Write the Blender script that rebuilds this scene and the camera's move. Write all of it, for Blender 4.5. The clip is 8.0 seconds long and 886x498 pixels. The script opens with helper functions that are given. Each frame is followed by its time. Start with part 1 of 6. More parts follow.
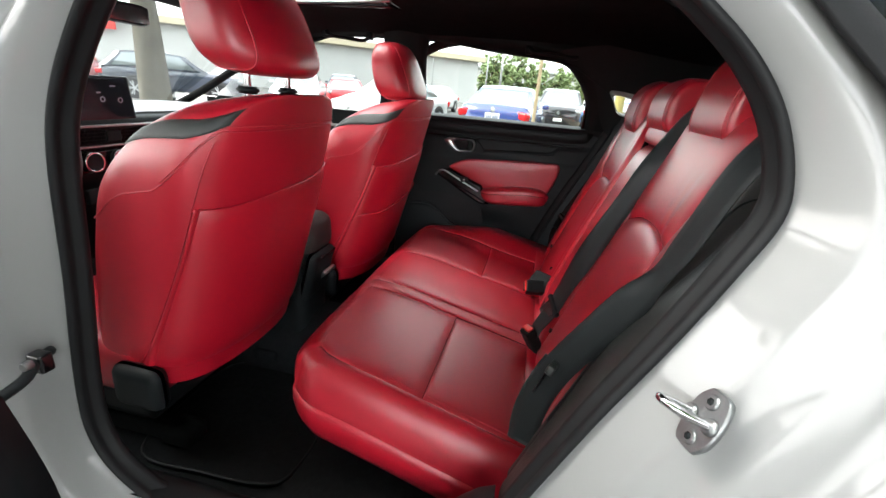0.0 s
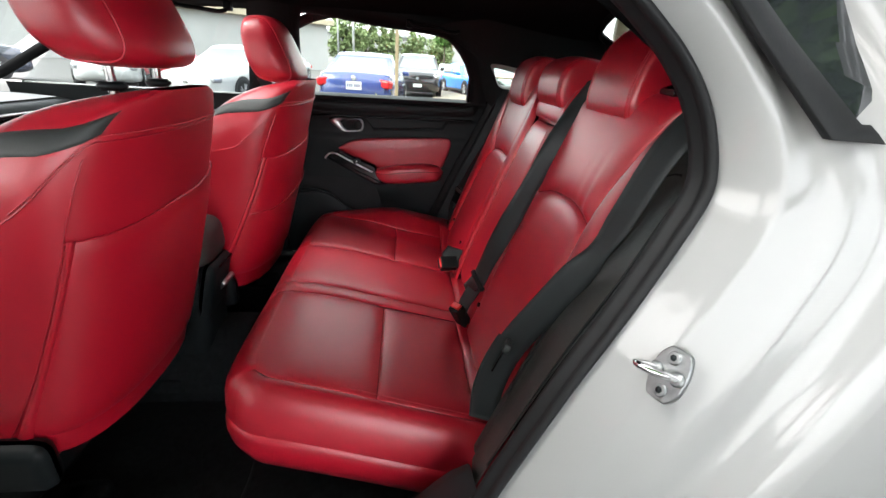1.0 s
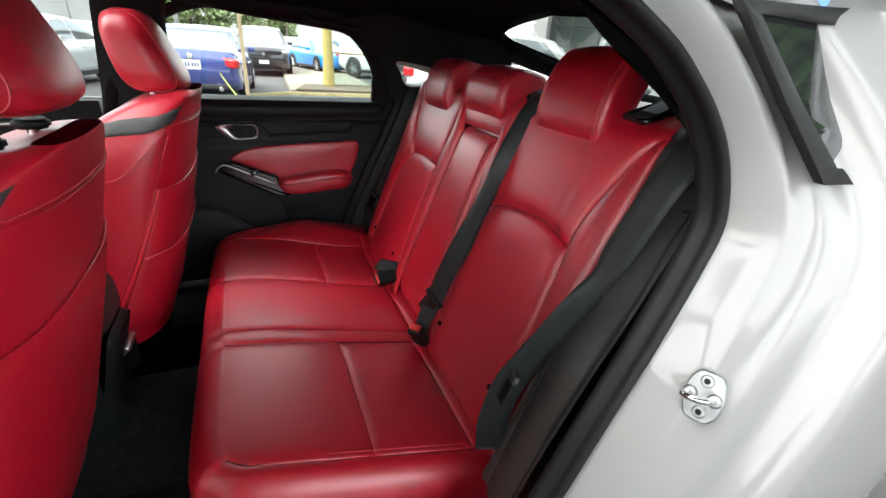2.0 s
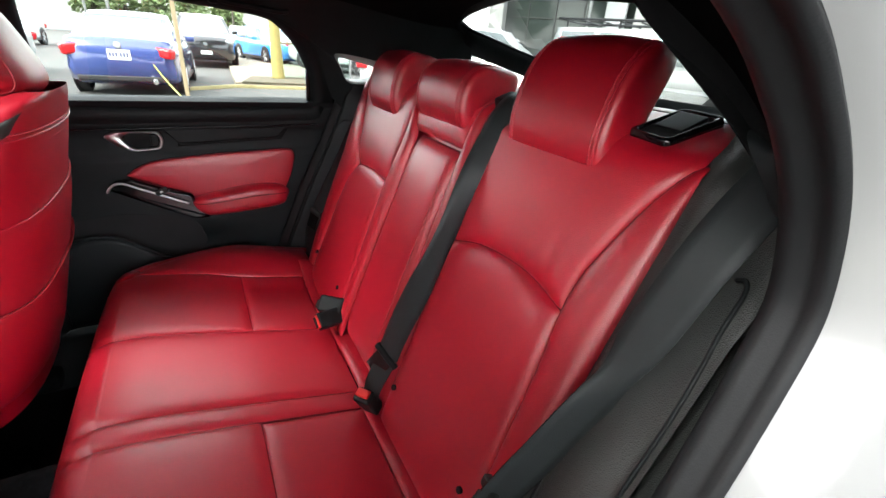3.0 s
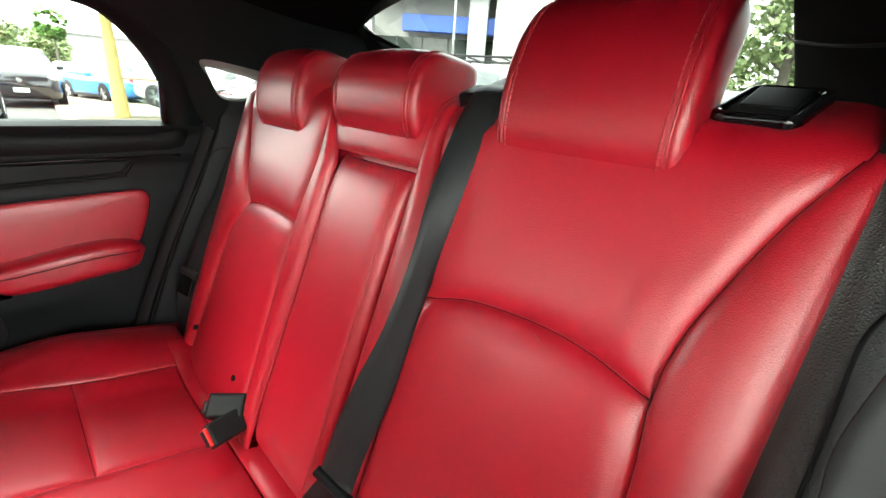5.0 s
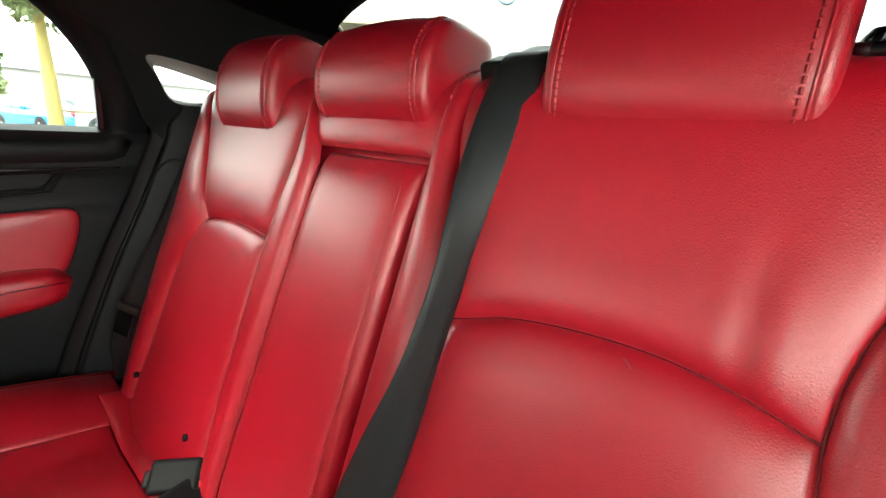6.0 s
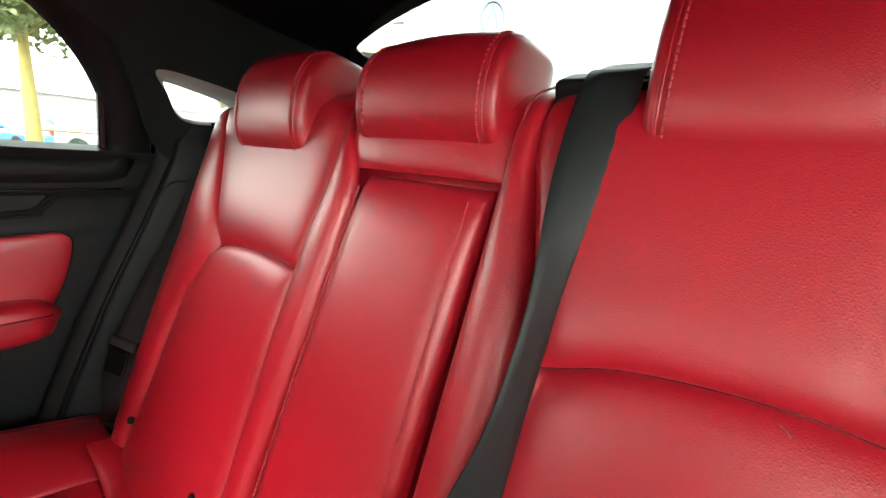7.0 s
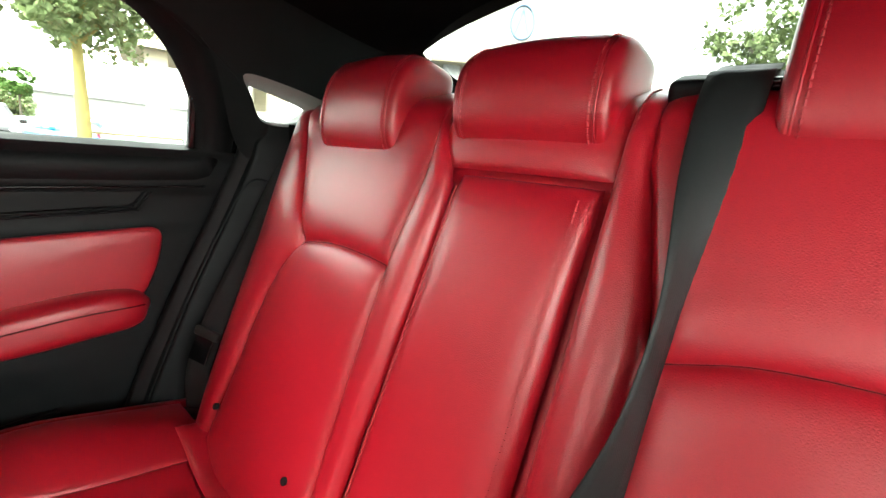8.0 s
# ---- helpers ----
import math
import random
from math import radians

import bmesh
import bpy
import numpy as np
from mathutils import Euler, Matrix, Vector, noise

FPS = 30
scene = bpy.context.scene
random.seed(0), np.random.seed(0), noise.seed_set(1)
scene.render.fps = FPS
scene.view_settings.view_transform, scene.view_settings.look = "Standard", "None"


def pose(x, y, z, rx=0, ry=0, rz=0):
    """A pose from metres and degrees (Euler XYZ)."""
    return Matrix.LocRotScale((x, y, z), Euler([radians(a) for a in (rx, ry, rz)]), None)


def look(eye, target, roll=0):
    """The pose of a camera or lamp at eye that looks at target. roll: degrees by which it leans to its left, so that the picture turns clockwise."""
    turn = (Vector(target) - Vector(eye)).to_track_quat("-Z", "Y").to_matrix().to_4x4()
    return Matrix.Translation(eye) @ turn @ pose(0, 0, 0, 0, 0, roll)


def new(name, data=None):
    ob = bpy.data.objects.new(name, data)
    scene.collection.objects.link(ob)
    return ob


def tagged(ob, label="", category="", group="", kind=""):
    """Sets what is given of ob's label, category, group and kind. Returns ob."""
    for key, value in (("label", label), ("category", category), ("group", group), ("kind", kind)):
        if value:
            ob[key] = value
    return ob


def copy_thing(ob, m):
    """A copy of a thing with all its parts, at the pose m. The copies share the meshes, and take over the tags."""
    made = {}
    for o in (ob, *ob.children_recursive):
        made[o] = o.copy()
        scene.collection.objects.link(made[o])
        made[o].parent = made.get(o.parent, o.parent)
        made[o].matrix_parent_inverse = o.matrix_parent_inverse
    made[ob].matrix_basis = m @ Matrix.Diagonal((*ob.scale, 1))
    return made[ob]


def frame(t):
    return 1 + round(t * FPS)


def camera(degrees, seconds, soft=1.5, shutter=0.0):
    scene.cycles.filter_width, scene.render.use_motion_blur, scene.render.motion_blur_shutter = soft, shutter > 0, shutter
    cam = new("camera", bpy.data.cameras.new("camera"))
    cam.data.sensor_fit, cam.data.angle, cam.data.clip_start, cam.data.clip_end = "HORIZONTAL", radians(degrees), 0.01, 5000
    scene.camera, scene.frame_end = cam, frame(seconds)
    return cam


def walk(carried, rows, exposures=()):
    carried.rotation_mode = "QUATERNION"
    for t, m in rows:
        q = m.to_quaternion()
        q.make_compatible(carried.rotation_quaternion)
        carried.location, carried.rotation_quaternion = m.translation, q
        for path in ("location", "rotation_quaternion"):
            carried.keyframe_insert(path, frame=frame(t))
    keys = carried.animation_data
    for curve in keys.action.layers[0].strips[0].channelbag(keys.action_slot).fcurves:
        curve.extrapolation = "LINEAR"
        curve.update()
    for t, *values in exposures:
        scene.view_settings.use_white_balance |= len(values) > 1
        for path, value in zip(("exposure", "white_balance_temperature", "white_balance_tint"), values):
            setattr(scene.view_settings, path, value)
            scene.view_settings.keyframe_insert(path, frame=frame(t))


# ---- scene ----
cam = camera(91.9, 8.0)
PATH = [
    (0, (-1.206, 0.113, 1.052), (0.634, 0.486, 0.363), 5.0),
    (0.5, (-1.205, 0.112, 1.051), (0.654, 0.293, 0.336), 4.3),
    (1, (-1.188, 0.234, 1.082), (0.643, 0.033, 0.303), 3.7),
    (1.5, (-1.12, 0.39, 1.124), (0.614, -0.161, 0.294), 3.9),
    (1.7, (-1.098, 0.432, 1.148), (0.597, -0.222, 0.314), 3.9),
    (2.8, (-0.873, 0.334, 1.157), (0.698, -0.565, 0.307), 4.9),
    (3, (-0.824, 0.298, 1.153), (0.734, -0.619, 0.297), 4.6),
    (3.5, (-0.73, 0.27, 1.132), (0.771, -0.768, 0.314), 5.0),
    (4, (-0.665, 0.288, 1.114), (0.774, -0.864, 0.337), 4.9),
    (4.5, (-0.616, 0.268, 1.091), (0.747, -1.006, 0.369), 4.7),
    (4.7, (-0.589, 0.26, 1.086), (0.748, -1.046, 0.373), 4.4),
    (6, (-0.423, 0.211, 0.997), (0.795, -1.284, 0.465), 3.7),
    (6.5, (-0.362, 0.21, 0.993), (0.814, -1.339, 0.528), 4.3),
    (7, (-0.319, 0.222, 0.988), (0.863, -1.337, 0.569), 4.5),
    (7.5, (-0.272, 0.259, 0.986), (0.917, -1.301, 0.59), 5.1),
    (8, (-0.26, 0.291, 0.976), (1.01, -1.198, 0.565), 4.9),
]
walk(cam, [(t, look(eye, target, roll)) for t, eye, target, roll in PATH],
     [(0, 3.15, 6550, 9), (1.5, 2.98, 6500, 10), (3, 3.45, 6500, 10), (3.5, 3.75, 6550, 8), (4.5, 4.0, 6700, 4), (6, 3.8, 7000, 2), (8, 3.9, 7000, 2)])
# ---- place ----
# ---------- sky and sun ----------
SUN_ELEV, SUN_TURN = radians(42), radians(-27)
world = bpy.data.worlds.new("world")
scene.world = world
world.use_nodes = True
wn = world.node_tree
sky = wn.nodes.new("ShaderNodeTexSky")
sky.sky_type = 'NISHITA'
sky.sun_disc = False
sky.sun_elevation, sky.sun_rotation = SUN_ELEV, SUN_TURN
sky.dust_density, sky.ozone_density = 4.0, 1.0
whiten = wn.nodes.new("ShaderNodeMixRGB")
whiten.inputs[0].default_value = 0.75
whiten.inputs[2].default_value = (10.0, 10.2, 10.4, 1)
wn.links.new(sky.outputs[0], whiten.inputs[1])
wn.links.new(whiten.outputs[0], wn.nodes["Background"].inputs[0])
wn.nodes["Background"].inputs[1].default_value = 0.10
sun_data = bpy.data.lights.new("sun", 'SUN')
sun_data.energy, sun_data.angle, sun_data.color = 1.4, radians(45), (1.0, 0.97, 0.93)
sun = new("sun", sun_data)
sun.matrix_world = look((-2.5, 4.9, 4.95), (0, 0, 0))


# ---------- materials ----------
def material(name, colour, rough=0.5, metal=0.0, spec=0.5, vary=0.12, scale=6.0, bump=0.0, bump_scale=300.0,
             coat=0.0, second=None, bump_kind="noise", rough_vary=0.08, island=0.0):
    """Principled surface with colour and gloss varied at two scales and a fine relief."""
    m = bpy.data.materials.new(name)
    m.use_nodes = True
    nt = m.node_tree
    n, l = nt.nodes, nt.links
    b = n["Principled BSDF"]
    b.inputs["Metallic"].default_value = metal
    b.inputs["Specular IOR Level"].default_value = spec
    b.inputs["Coat Weight"].default_value = coat
    b.inputs["Coat Roughness"].default_value = 0.05
    tc = n.new("ShaderNodeTexCoord")
    big = n.new("ShaderNodeTexNoise")
    big.inputs["Scale"].default_value = scale
    big.inputs["Detail"].default_value = 5
    fine = n.new("ShaderNodeTexNoise")
    fine.inputs["Scale"].default_value = scale * 14
    fine.inputs["Detail"].default_value = 3
    for t in (big, fine):
        l.new(tc.outputs["Object"], t.inputs["Vector"])
    mix = n.new("ShaderNodeMixRGB")
    c2 = second if second else tuple(min(1, c * (1 - 2.2 * vary)) for c in colour)
    mix.inputs[1].default_value = (*colour, 1)
    mix.inputs[2].default_value = (*c2, 1)
    add = n.new("ShaderNodeMath")
    add.operation = 'MULTIPLY_ADD'
    add.inputs[1].default_value = 0.35
    l.new(fine.outputs[0], add.inputs[0])
    half = n.new("ShaderNodeMath")
    half.operation = 'MULTIPLY_ADD'
    half.inputs[1].default_value, half.inputs[2].default_value = 1.3, -0.45
    l.new(big.outputs[0], half.inputs[0])
    l.new(half.outputs[0], add.inputs[2])
    clampn = n.new("ShaderNodeClamp")
    l.new(add.outputs[0], clampn.inputs[0])
    l.new(clampn.outputs[0], mix.inputs[0])
    out = mix.outputs[0]
    if island:
        oi = n.new("ShaderNodeObjectInfo")
        hsv = n.new("ShaderNodeHueSaturation")
        mr = n.new("ShaderNodeMapRange")
        mr.inputs[3].default_value, mr.inputs[4].default_value = 1 - island, 1 + island
        l.new(oi.outputs["Random"], mr.inputs[0])
        l.new(mr.outputs[0], hsv.inputs["Value"])
        l.new(out, hsv.inputs["Color"])
        out = hsv.outputs[0]
    l.new(out, b.inputs["Base Color"])
    rr = n.new("ShaderNodeMapRange")
    rr.inputs[3].default_value, rr.inputs[4].default_value = max(0.02, rough - rough_vary), min(1, rough + rough_vary)
    l.new(big.outputs[0], rr.inputs[0])
    l.new(rr.outputs[0], b.inputs["Roughness"])
    if bump:
        bn = n.new("ShaderNodeBump")
        bn.inputs["Strength"].default_value = bump
        bn.inputs["Distance"].default_value = 0.001
        if bump_kind == "grain":
            t = n.new("ShaderNodeTexVoronoi")
            t.feature = 'DISTANCE_TO_EDGE'
            t.inputs["Scale"].default_value = bump_scale
        elif bump_kind == "weave":
            t = n.new("ShaderNodeTexWave")
            t.inputs["Scale"].default_value = bump_scale
            t.inputs["Distortion"].default_value = 0.4
        else:
            t = n.new("ShaderNodeTexNoise")
            t.inputs["Scale"].default_value = bump_scale
            t.inputs["Detail"].default_value = 4
        l.new(tc.outputs["Object"], t.inputs["Vector"])
        l.new(t.outputs["Distance"] if bump_kind == "grain" else t.outputs[0], bn.inputs["Height"])
        soft = n.new("ShaderNodeBump")
        soft.inputs["Strength"].default_value = min(1.0, bump * 0.8)
        soft.inputs["Distance"].default_value = 0.003
        l.new(big.outputs[0], soft.inputs["Height"])
        l.new(bn.outputs[0], soft.inputs["Normal"])
        l.new(soft.outputs[0], b.inputs["Normal"])
    return m


def glass(name, tint=(0.9, 0.95, 0.94), rough=0.0):
    m = bpy.data.materials.new(name)
    m.use_nodes = True
    n, l = m.node_tree.nodes, m.node_tree.links
    n.remove(n["Principled BSDF"])
    tr = n.new("ShaderNodeBsdfTransparent")
    tr.inputs[0].default_value = (*tint, 1)
    gl = n.new("ShaderNodeBsdfGlossy")
    gl.inputs["Roughness"].default_value = rough
    fr = n.new("ShaderNodeFresnel")
    fr.inputs[0].default_value = 1.5
    mx = n.new("ShaderNodeMixShader")
    l.new(fr.outputs[0], mx.inputs[0])
    l.new(tr.outputs[0], mx.inputs[1])
    l.new(gl.outputs[0], mx.inputs[2])
    l.new(mx.outputs[0], n["Material Output"].inputs[0])
    return m


RED = material("red leather", (0.48, 0.005, 0.022), 0.42, spec=0.5, coat=0.0, vary=0.05, scale=7, bump=0.45, bump_scale=420, bump_kind="grain", rough_vary=0.06)
RED.node_tree.nodes["Principled BSDF"].inputs["Coat Weight"].default_value = 0.9
RED.node_tree.nodes["Principled BSDF"].inputs["Coat Roughness"].default_value = 0.33
RED_THREAD = material("red thread", (0.50, 0.045, 0.06), 0.6, vary=0.1, scale=60)
# near-black red that stands in for the shade inside the seams
SEAM = material("dark red seam shade", (0.13, 0.004, 0.010), 0.7, vary=0.1, scale=60)
BLACK_LEATHER = material("black leather", (0.030, 0.034, 0.032), 0.44, spec=0.6, vary=0.15, scale=9, bump=0.75, bump_scale=400, bump_kind="grain")
BLACK_PLASTIC = material("black grained plastic", (0.010, 0.013, 0.014), 0.46, spec=0.18, vary=0.15, scale=9, bump=0.2, bump_scale=700)
DARK_TRIM = material("dark pillar cloth", (0.007, 0.008, 0.0085), 0.9, spec=0.1, vary=0.15, scale=20, bump=0.3, bump_scale=900)
HEADLINER = material("black headliner cloth", (0.008, 0.0085, 0.009), 0.95, spec=0.1, vary=0.15, scale=25, bump=0.3, bump_scale=900)
RUBBER = material("black rubber seal", (0.009, 0.010, 0.011), 0.6, spec=0.3, vary=0.2, scale=18, bump=0.2, bump_scale=500)
GLOSS_BLACK = material("gloss black plastic", (0.008, 0.008, 0.009), 0.12, vary=0.1, scale=15, rough_vary=0.03)
CARPET = material("black carpet", (0.016, 0.018, 0.019), 1.0, spec=0.05, vary=0.3, scale=60, bump=0.8, bump_scale=900)
BELT = material("black seat belt webbing", (0.021, 0.025, 0.026), 0.46, spec=0.25, vary=0.12, scale=20, bump=0.16, bump_scale=420, bump_kind="weave")
WHITE_PAINT = material("pearl white paint", (0.265, 0.268, 0.264), 0.45, spec=0.3, vary=0.02, scale=3, coat=0.8, rough_vary=0.03)
CHROME = material("chrome", (0.75, 0.75, 0.76), 0.14, metal=1.0, vary=0.05, scale=20, rough_vary=0.05)
SATIN = material("satin silver", (0.55, 0.55, 0.55), 0.32, metal=1.0, vary=0.06, scale=30)
ZINC = material("zinc plated steel", (0.36, 0.38, 0.38), 0.42, metal=1.0, vary=0.15, scale=60, bump=0.15, bump_scale=300)
RED_PLASTIC = material("red button plastic", (0.75, 0.02, 0.02), 0.35, vary=0.05, scale=40)
# window tints dim the bright view outside to suit the cabin's exposure
CAR_GLASS = glass("tinted car glass", (0.58, 0.63, 0.61))
HATCH_GLASS = glass("dimmed hatch glass", (0.33, 0.365, 0.355))
CLEAR_GLASS = glass("clear car glass", (0.92, 0.95, 0.94))
SCREEN_GLASS = glass("windscreen glass", (0.58, 0.62, 0.61))
FRONT_GLASS = glass("front door glass", (0.50, 0.54, 0.53))
DARK_GLASS = material("dark car glass", (0.02, 0.024, 0.026), 0.03, spec=1.0, vary=0.1, scale=2, rough_vary=0.02)
SCREEN = material("dark screen", (0.012, 0.014, 0.017), 0.10, vary=0.1, scale=4, rough_vary=0.03)


# ---------- building helpers ----------
def part(name, bm, mat, parent=None, label="", smooth=True):
    """Links a bmesh (or a mesh) as one mesh object, under a thing or a part."""
    if isinstance(bm, bpy.types.Mesh):
        me = bm
    else:
        me = bpy.data.meshes.new(name)
        bm.normal_update()
        bm.to_mesh(me)
        bm.free()
    if not me.materials:
        me.materials.append(mat)
    if smooth:
        me.shade_smooth()
    ob = new(name, me)
    if smooth and 10 < len(me.polygons) < 320:
        ob.modifiers.new("even_shading", 'WEIGHTED_NORMAL').weight = 100
    if parent:
        ob.parent = parent
    if label:
        ob["label"] = label
    return ob


def thing(name, label, category, at=(0, 0, 0), group="", kind=""):
    ob = new(name)
    ob.empty_display_size = 0.05
    ob.location = at
    return tagged(ob, label, category, group, kind)


def mesh_of(name, verts, faces):
    me = bpy.data.meshes.new(name)
    me.from_pydata([tuple(v) for v in verts], [], faces)
    me.validate()
    return me


def sheet(name, f, nu, nv, wrap=False):
    """Grid mesh of f(u, v), u and v from 0 to 1; wrap closes it in u."""
    cols = nu if wrap else nu + 1
    verts = [f(i / nu, j / nv) for j in range(nv + 1) for i in range(cols)]
    faces = []
    for j in range(nv):
        for i in range(nu):
            a, b = j * cols + i, j * cols + (i + 1) % cols
            faces.append((a, b, b + cols, a + cols))
    return mesh_of(name, verts, faces)


def smoothstep(a, b, x):
    t = max(0.0, min(1.0, (x - a) / (b - a)))
    return t * t * (3 - 2 * t)


def lerp(a, b, t):
    return a + (b - a) * t


def table(*pairs):
    """A smooth curve through (x, y) pairs, straight beyond its ends."""
    xs, ys = [p[0] for p in pairs], [p[1] for p in pairs]

    def f(x):
        if x <= xs[0]:
            return ys[0]
        if x >= xs[-1]:
            return ys[-1]
        k = max(i for i in range(len(xs) - 1) if xs[i] <= x)
        t = (x - xs[k]) / (xs[k + 1] - xs[k])
        m = []
        for i in (k, k + 1):
            if i == 0 or i == len(xs) - 1:
                j = 0 if i == 0 else i - 1
                m.append((ys[j + 1] - ys[j]) / (xs[j + 1] - xs[j]))
            else:
                m.append((ys[i + 1] - ys[i - 1]) / (xs[i + 1] - xs[i - 1]))
        h = xs[k + 1] - xs[k]
        return ((2 * t ** 3 - 3 * t ** 2 + 1) * ys[k] + (t ** 3 - 2 * t ** 2 + t) * h * m[0]
                + (3 * t ** 2 - 2 * t ** 3) * ys[k + 1] + (t ** 3 - t ** 2) * h * m[1])
    return f


def spline(points, n, closed=False):
    """n points along a Catmull-Rom curve through the points."""
    p = [Vector(q) for q in points]
    m = len(p)
    out = []
    segs = m if closed else m - 1
    for i in range(n):
        s = i / (n if closed else n - 1) * segs
        k = min(int(s), segs - 1)
        t = s - k
        if closed:
            a, b, c, d = (p[(k + q) % m] for q in (-1, 0, 1, 2))
        else:
            b, c = p[k], p[k + 1]
            a = p[k - 1] if k else b * 2 - c
            d = p[k + 2] if k + 2 < m else c * 2 - b
        out.append(0.5 * ((2 * b) + (c - a) * t + (2 * a - 5 * b + 4 * c - d) * t * t + (3 * b - a - 3 * c + d) * t ** 3))
    return out


def tube(name, points, radius, sides=6, closed=False):
    """A round cord along points."""
    p = [Vector(q) for q in points]
    n = len(p)
    verts, faces = [], []
    up = None
    for i in range(n):
        a, b = p[(i - 1) % n if closed else max(0, i - 1)], p[(i + 1) % n if closed else min(n - 1, i + 1)]
        d = (b - a).normalized()
        if up is None:
            up = d.orthogonal().normalized()
        up = (up - d * up.dot(d)).normalized()
        side = d.cross(up)
        r = radius[i] if isinstance(radius, (list, tuple)) else radius
        for k in range(sides):
            t = 2 * math.pi * k / sides
            verts.append(p[i] + (up * math.cos(t) + side * math.sin(t)) * r)
    for i in range(n if closed else n - 1):
        for k in range(sides):
            a, b = i * sides + k, i * sides + (k + 1) % sides
            c, d = ((i + 1) % n) * sides + k, ((i + 1) % n) * sides + (k + 1) % sides
            faces.append((a, b, d, c))
    if not closed:
        faces.append(tuple(range(sides - 1, -1, -1)))
        faces.append(tuple((n - 1) * sides + k for k in range(sides)))
    return mesh_of(name, verts, faces)


def ribbon(name, points, normals, width, thick):
    """A flat strap with thickness along points."""
    p = [Vector(q) for q in points]
    verts, faces = [], []
    n = len(p)
    for i in range(n):
        d = (p[min(n - 1, i + 1)] - p[max(0, i - 1)]).normalized()
        nn = Vector(normals[i] if isinstance(normals, list) else normals)
        nn = (nn - d * nn.dot(d)).normalized()
        s = d.cross(nn)
        w = width[i] if isinstance(width, list) else width
        for a, b in ((-.5, -.5), (-.49, .5), (-.25, .62), (0, .66), (.25, .62), (.49, .5), (.5, -.5)):
            verts.append(p[i] + s * (a * w) + nn * (b * thick))
    for i in range(n - 1):
        for k in range(7):
            a, b = i * 7 + k, i * 7 + (k + 1) % 7
            faces.append((a, b, b + 7, a + 7))
    faces.append(tuple(range(7)))
    faces.append(tuple((n - 1) * 7 + k for k in range(6, -1, -1)))
    return mesh_of(name, verts, faces)


def box(size, bevel=0.0, segments=2, m=None):
    bm = bmesh.new()
    bmesh.ops.create_cube(bm, size=1.0)
    bmesh.ops.scale(bm, vec=size, verts=bm.verts)
    if bevel:
        bmesh.ops.bevel(bm, geom=list(bm.edges), offset=bevel, segments=segments, affect='EDGES', profile=0.6)
    if m is not None:
        bmesh.ops.transform(bm, matrix=m, verts=bm.verts)
    return bm


def cylinder(r, h, sides=20, bevel=0.0, m=None, r2=None):
    bm = bmesh.new()
    bmesh.ops.create_cone(bm, cap_ends=True, segments=sides, radius1=r, radius2=r if r2 is None else r2, depth=h)
    if bevel:
        rim = [e for e in bm.edges if any(len(f.verts) > 4 for f in e.link_faces)]
        bmesh.ops.bevel(bm, geom=rim, offset=bevel, segments=2, affect='EDGES')
    if m is not None:
        bmesh.ops.transform(bm, matrix=m, verts=bm.verts)
    return bm


def plate(outline, thick, m=None, bevel=0.0):
    """A flat plate from an outline in x, y, raised by thick."""
    bm = bmesh.new()
    face = bm.faces.new([bm.verts.new((x, y, 0)) for x, y in outline])
    r = bmesh.ops.extrude_face_region(bm, geom=[face])
    bmesh.ops.translate(bm, vec=(0, 0, thick), verts=[v for v in r["geom"] if isinstance(v, bmesh.types.BMVert)])
    bmesh.ops.recalc_face_normals(bm, faces=bm.faces)
    if bevel:
        top = [e for e in bm.edges if all(v.co.z > thick * 0.5 for v in e.verts)]
        bmesh.ops.bevel(bm, geom=top, offset=bevel, segments=2, affect='EDGES')
    if m is not None:
        bmesh.ops.transform(bm, matrix=m, verts=bm.verts)
    return bm


def puff(u, v, power=6.0):
    """0 on the rim of a panel, 1 over most of it."""
    a = 1 - abs(2 * u - 1) ** power
    b = 1 - abs(2 * v - 1) ** power
    return math.sqrt(max(0.0, a * b))


def ease(k, n, q=2.2):
    """Spaces n + 1 rows closer towards both ends."""
    t = 2 * k / n - 1
    return 0.5 + 0.5 * math.copysign(1 - (1 - abs(t)) ** q, t)


def panel(name, f, height, nu, nv, mat, parent, power=6.0, label=""):
    """An upholstered panel: f(u, v) gives a place and a normal, and the padding rises from its seams."""
    def g(u, v):
        uu, vv = ease(u * nu, nu), ease(v * nv, nv)
        p, n = f(uu, vv)
        h = height(uu, vv) if callable(height) else height
        return p + n * (h * puff(uu, vv, power))
    return part(name, sheet(name, g, nu, nv), mat, parent, label)


# ---------- the white car: body side with the open doorway ----------
# The doorway's outline in (y, z), near side; the car points to +y.
DOORWAY = [(.032, 1.187), (-.040, 1.137), (-.083, 1.095), (-.112, 1.052), (-.131, 1.0), (-.133, .957), (-.109, .897), (-.062, .795), (-.003, .675),
           (.07, .505), (.12, .38), (.19, .28), (.30, .235), (.50, .22), (.72, .225), (.82, .27), (.875, .35), (.882, .47), (.845, .72), (.821, .91),
           (.785, 1.015), (.714, 1.12), (.64, 1.195), (.52, 1.24), (.32, 1.255), (.17, 1.243)]
RING = [Vector((0, p.x, p.y)) for p in spline([(y, z, 0) for y, z in DOORWAY], 120, closed=True)]


def lean_at(y, z):
    """The near jamb leans outwards towards the sill behind the door."""
    return .034 * math.tanh(-.10 * (1.06 - z) / .034) * smoothstep(.50, .22, y)


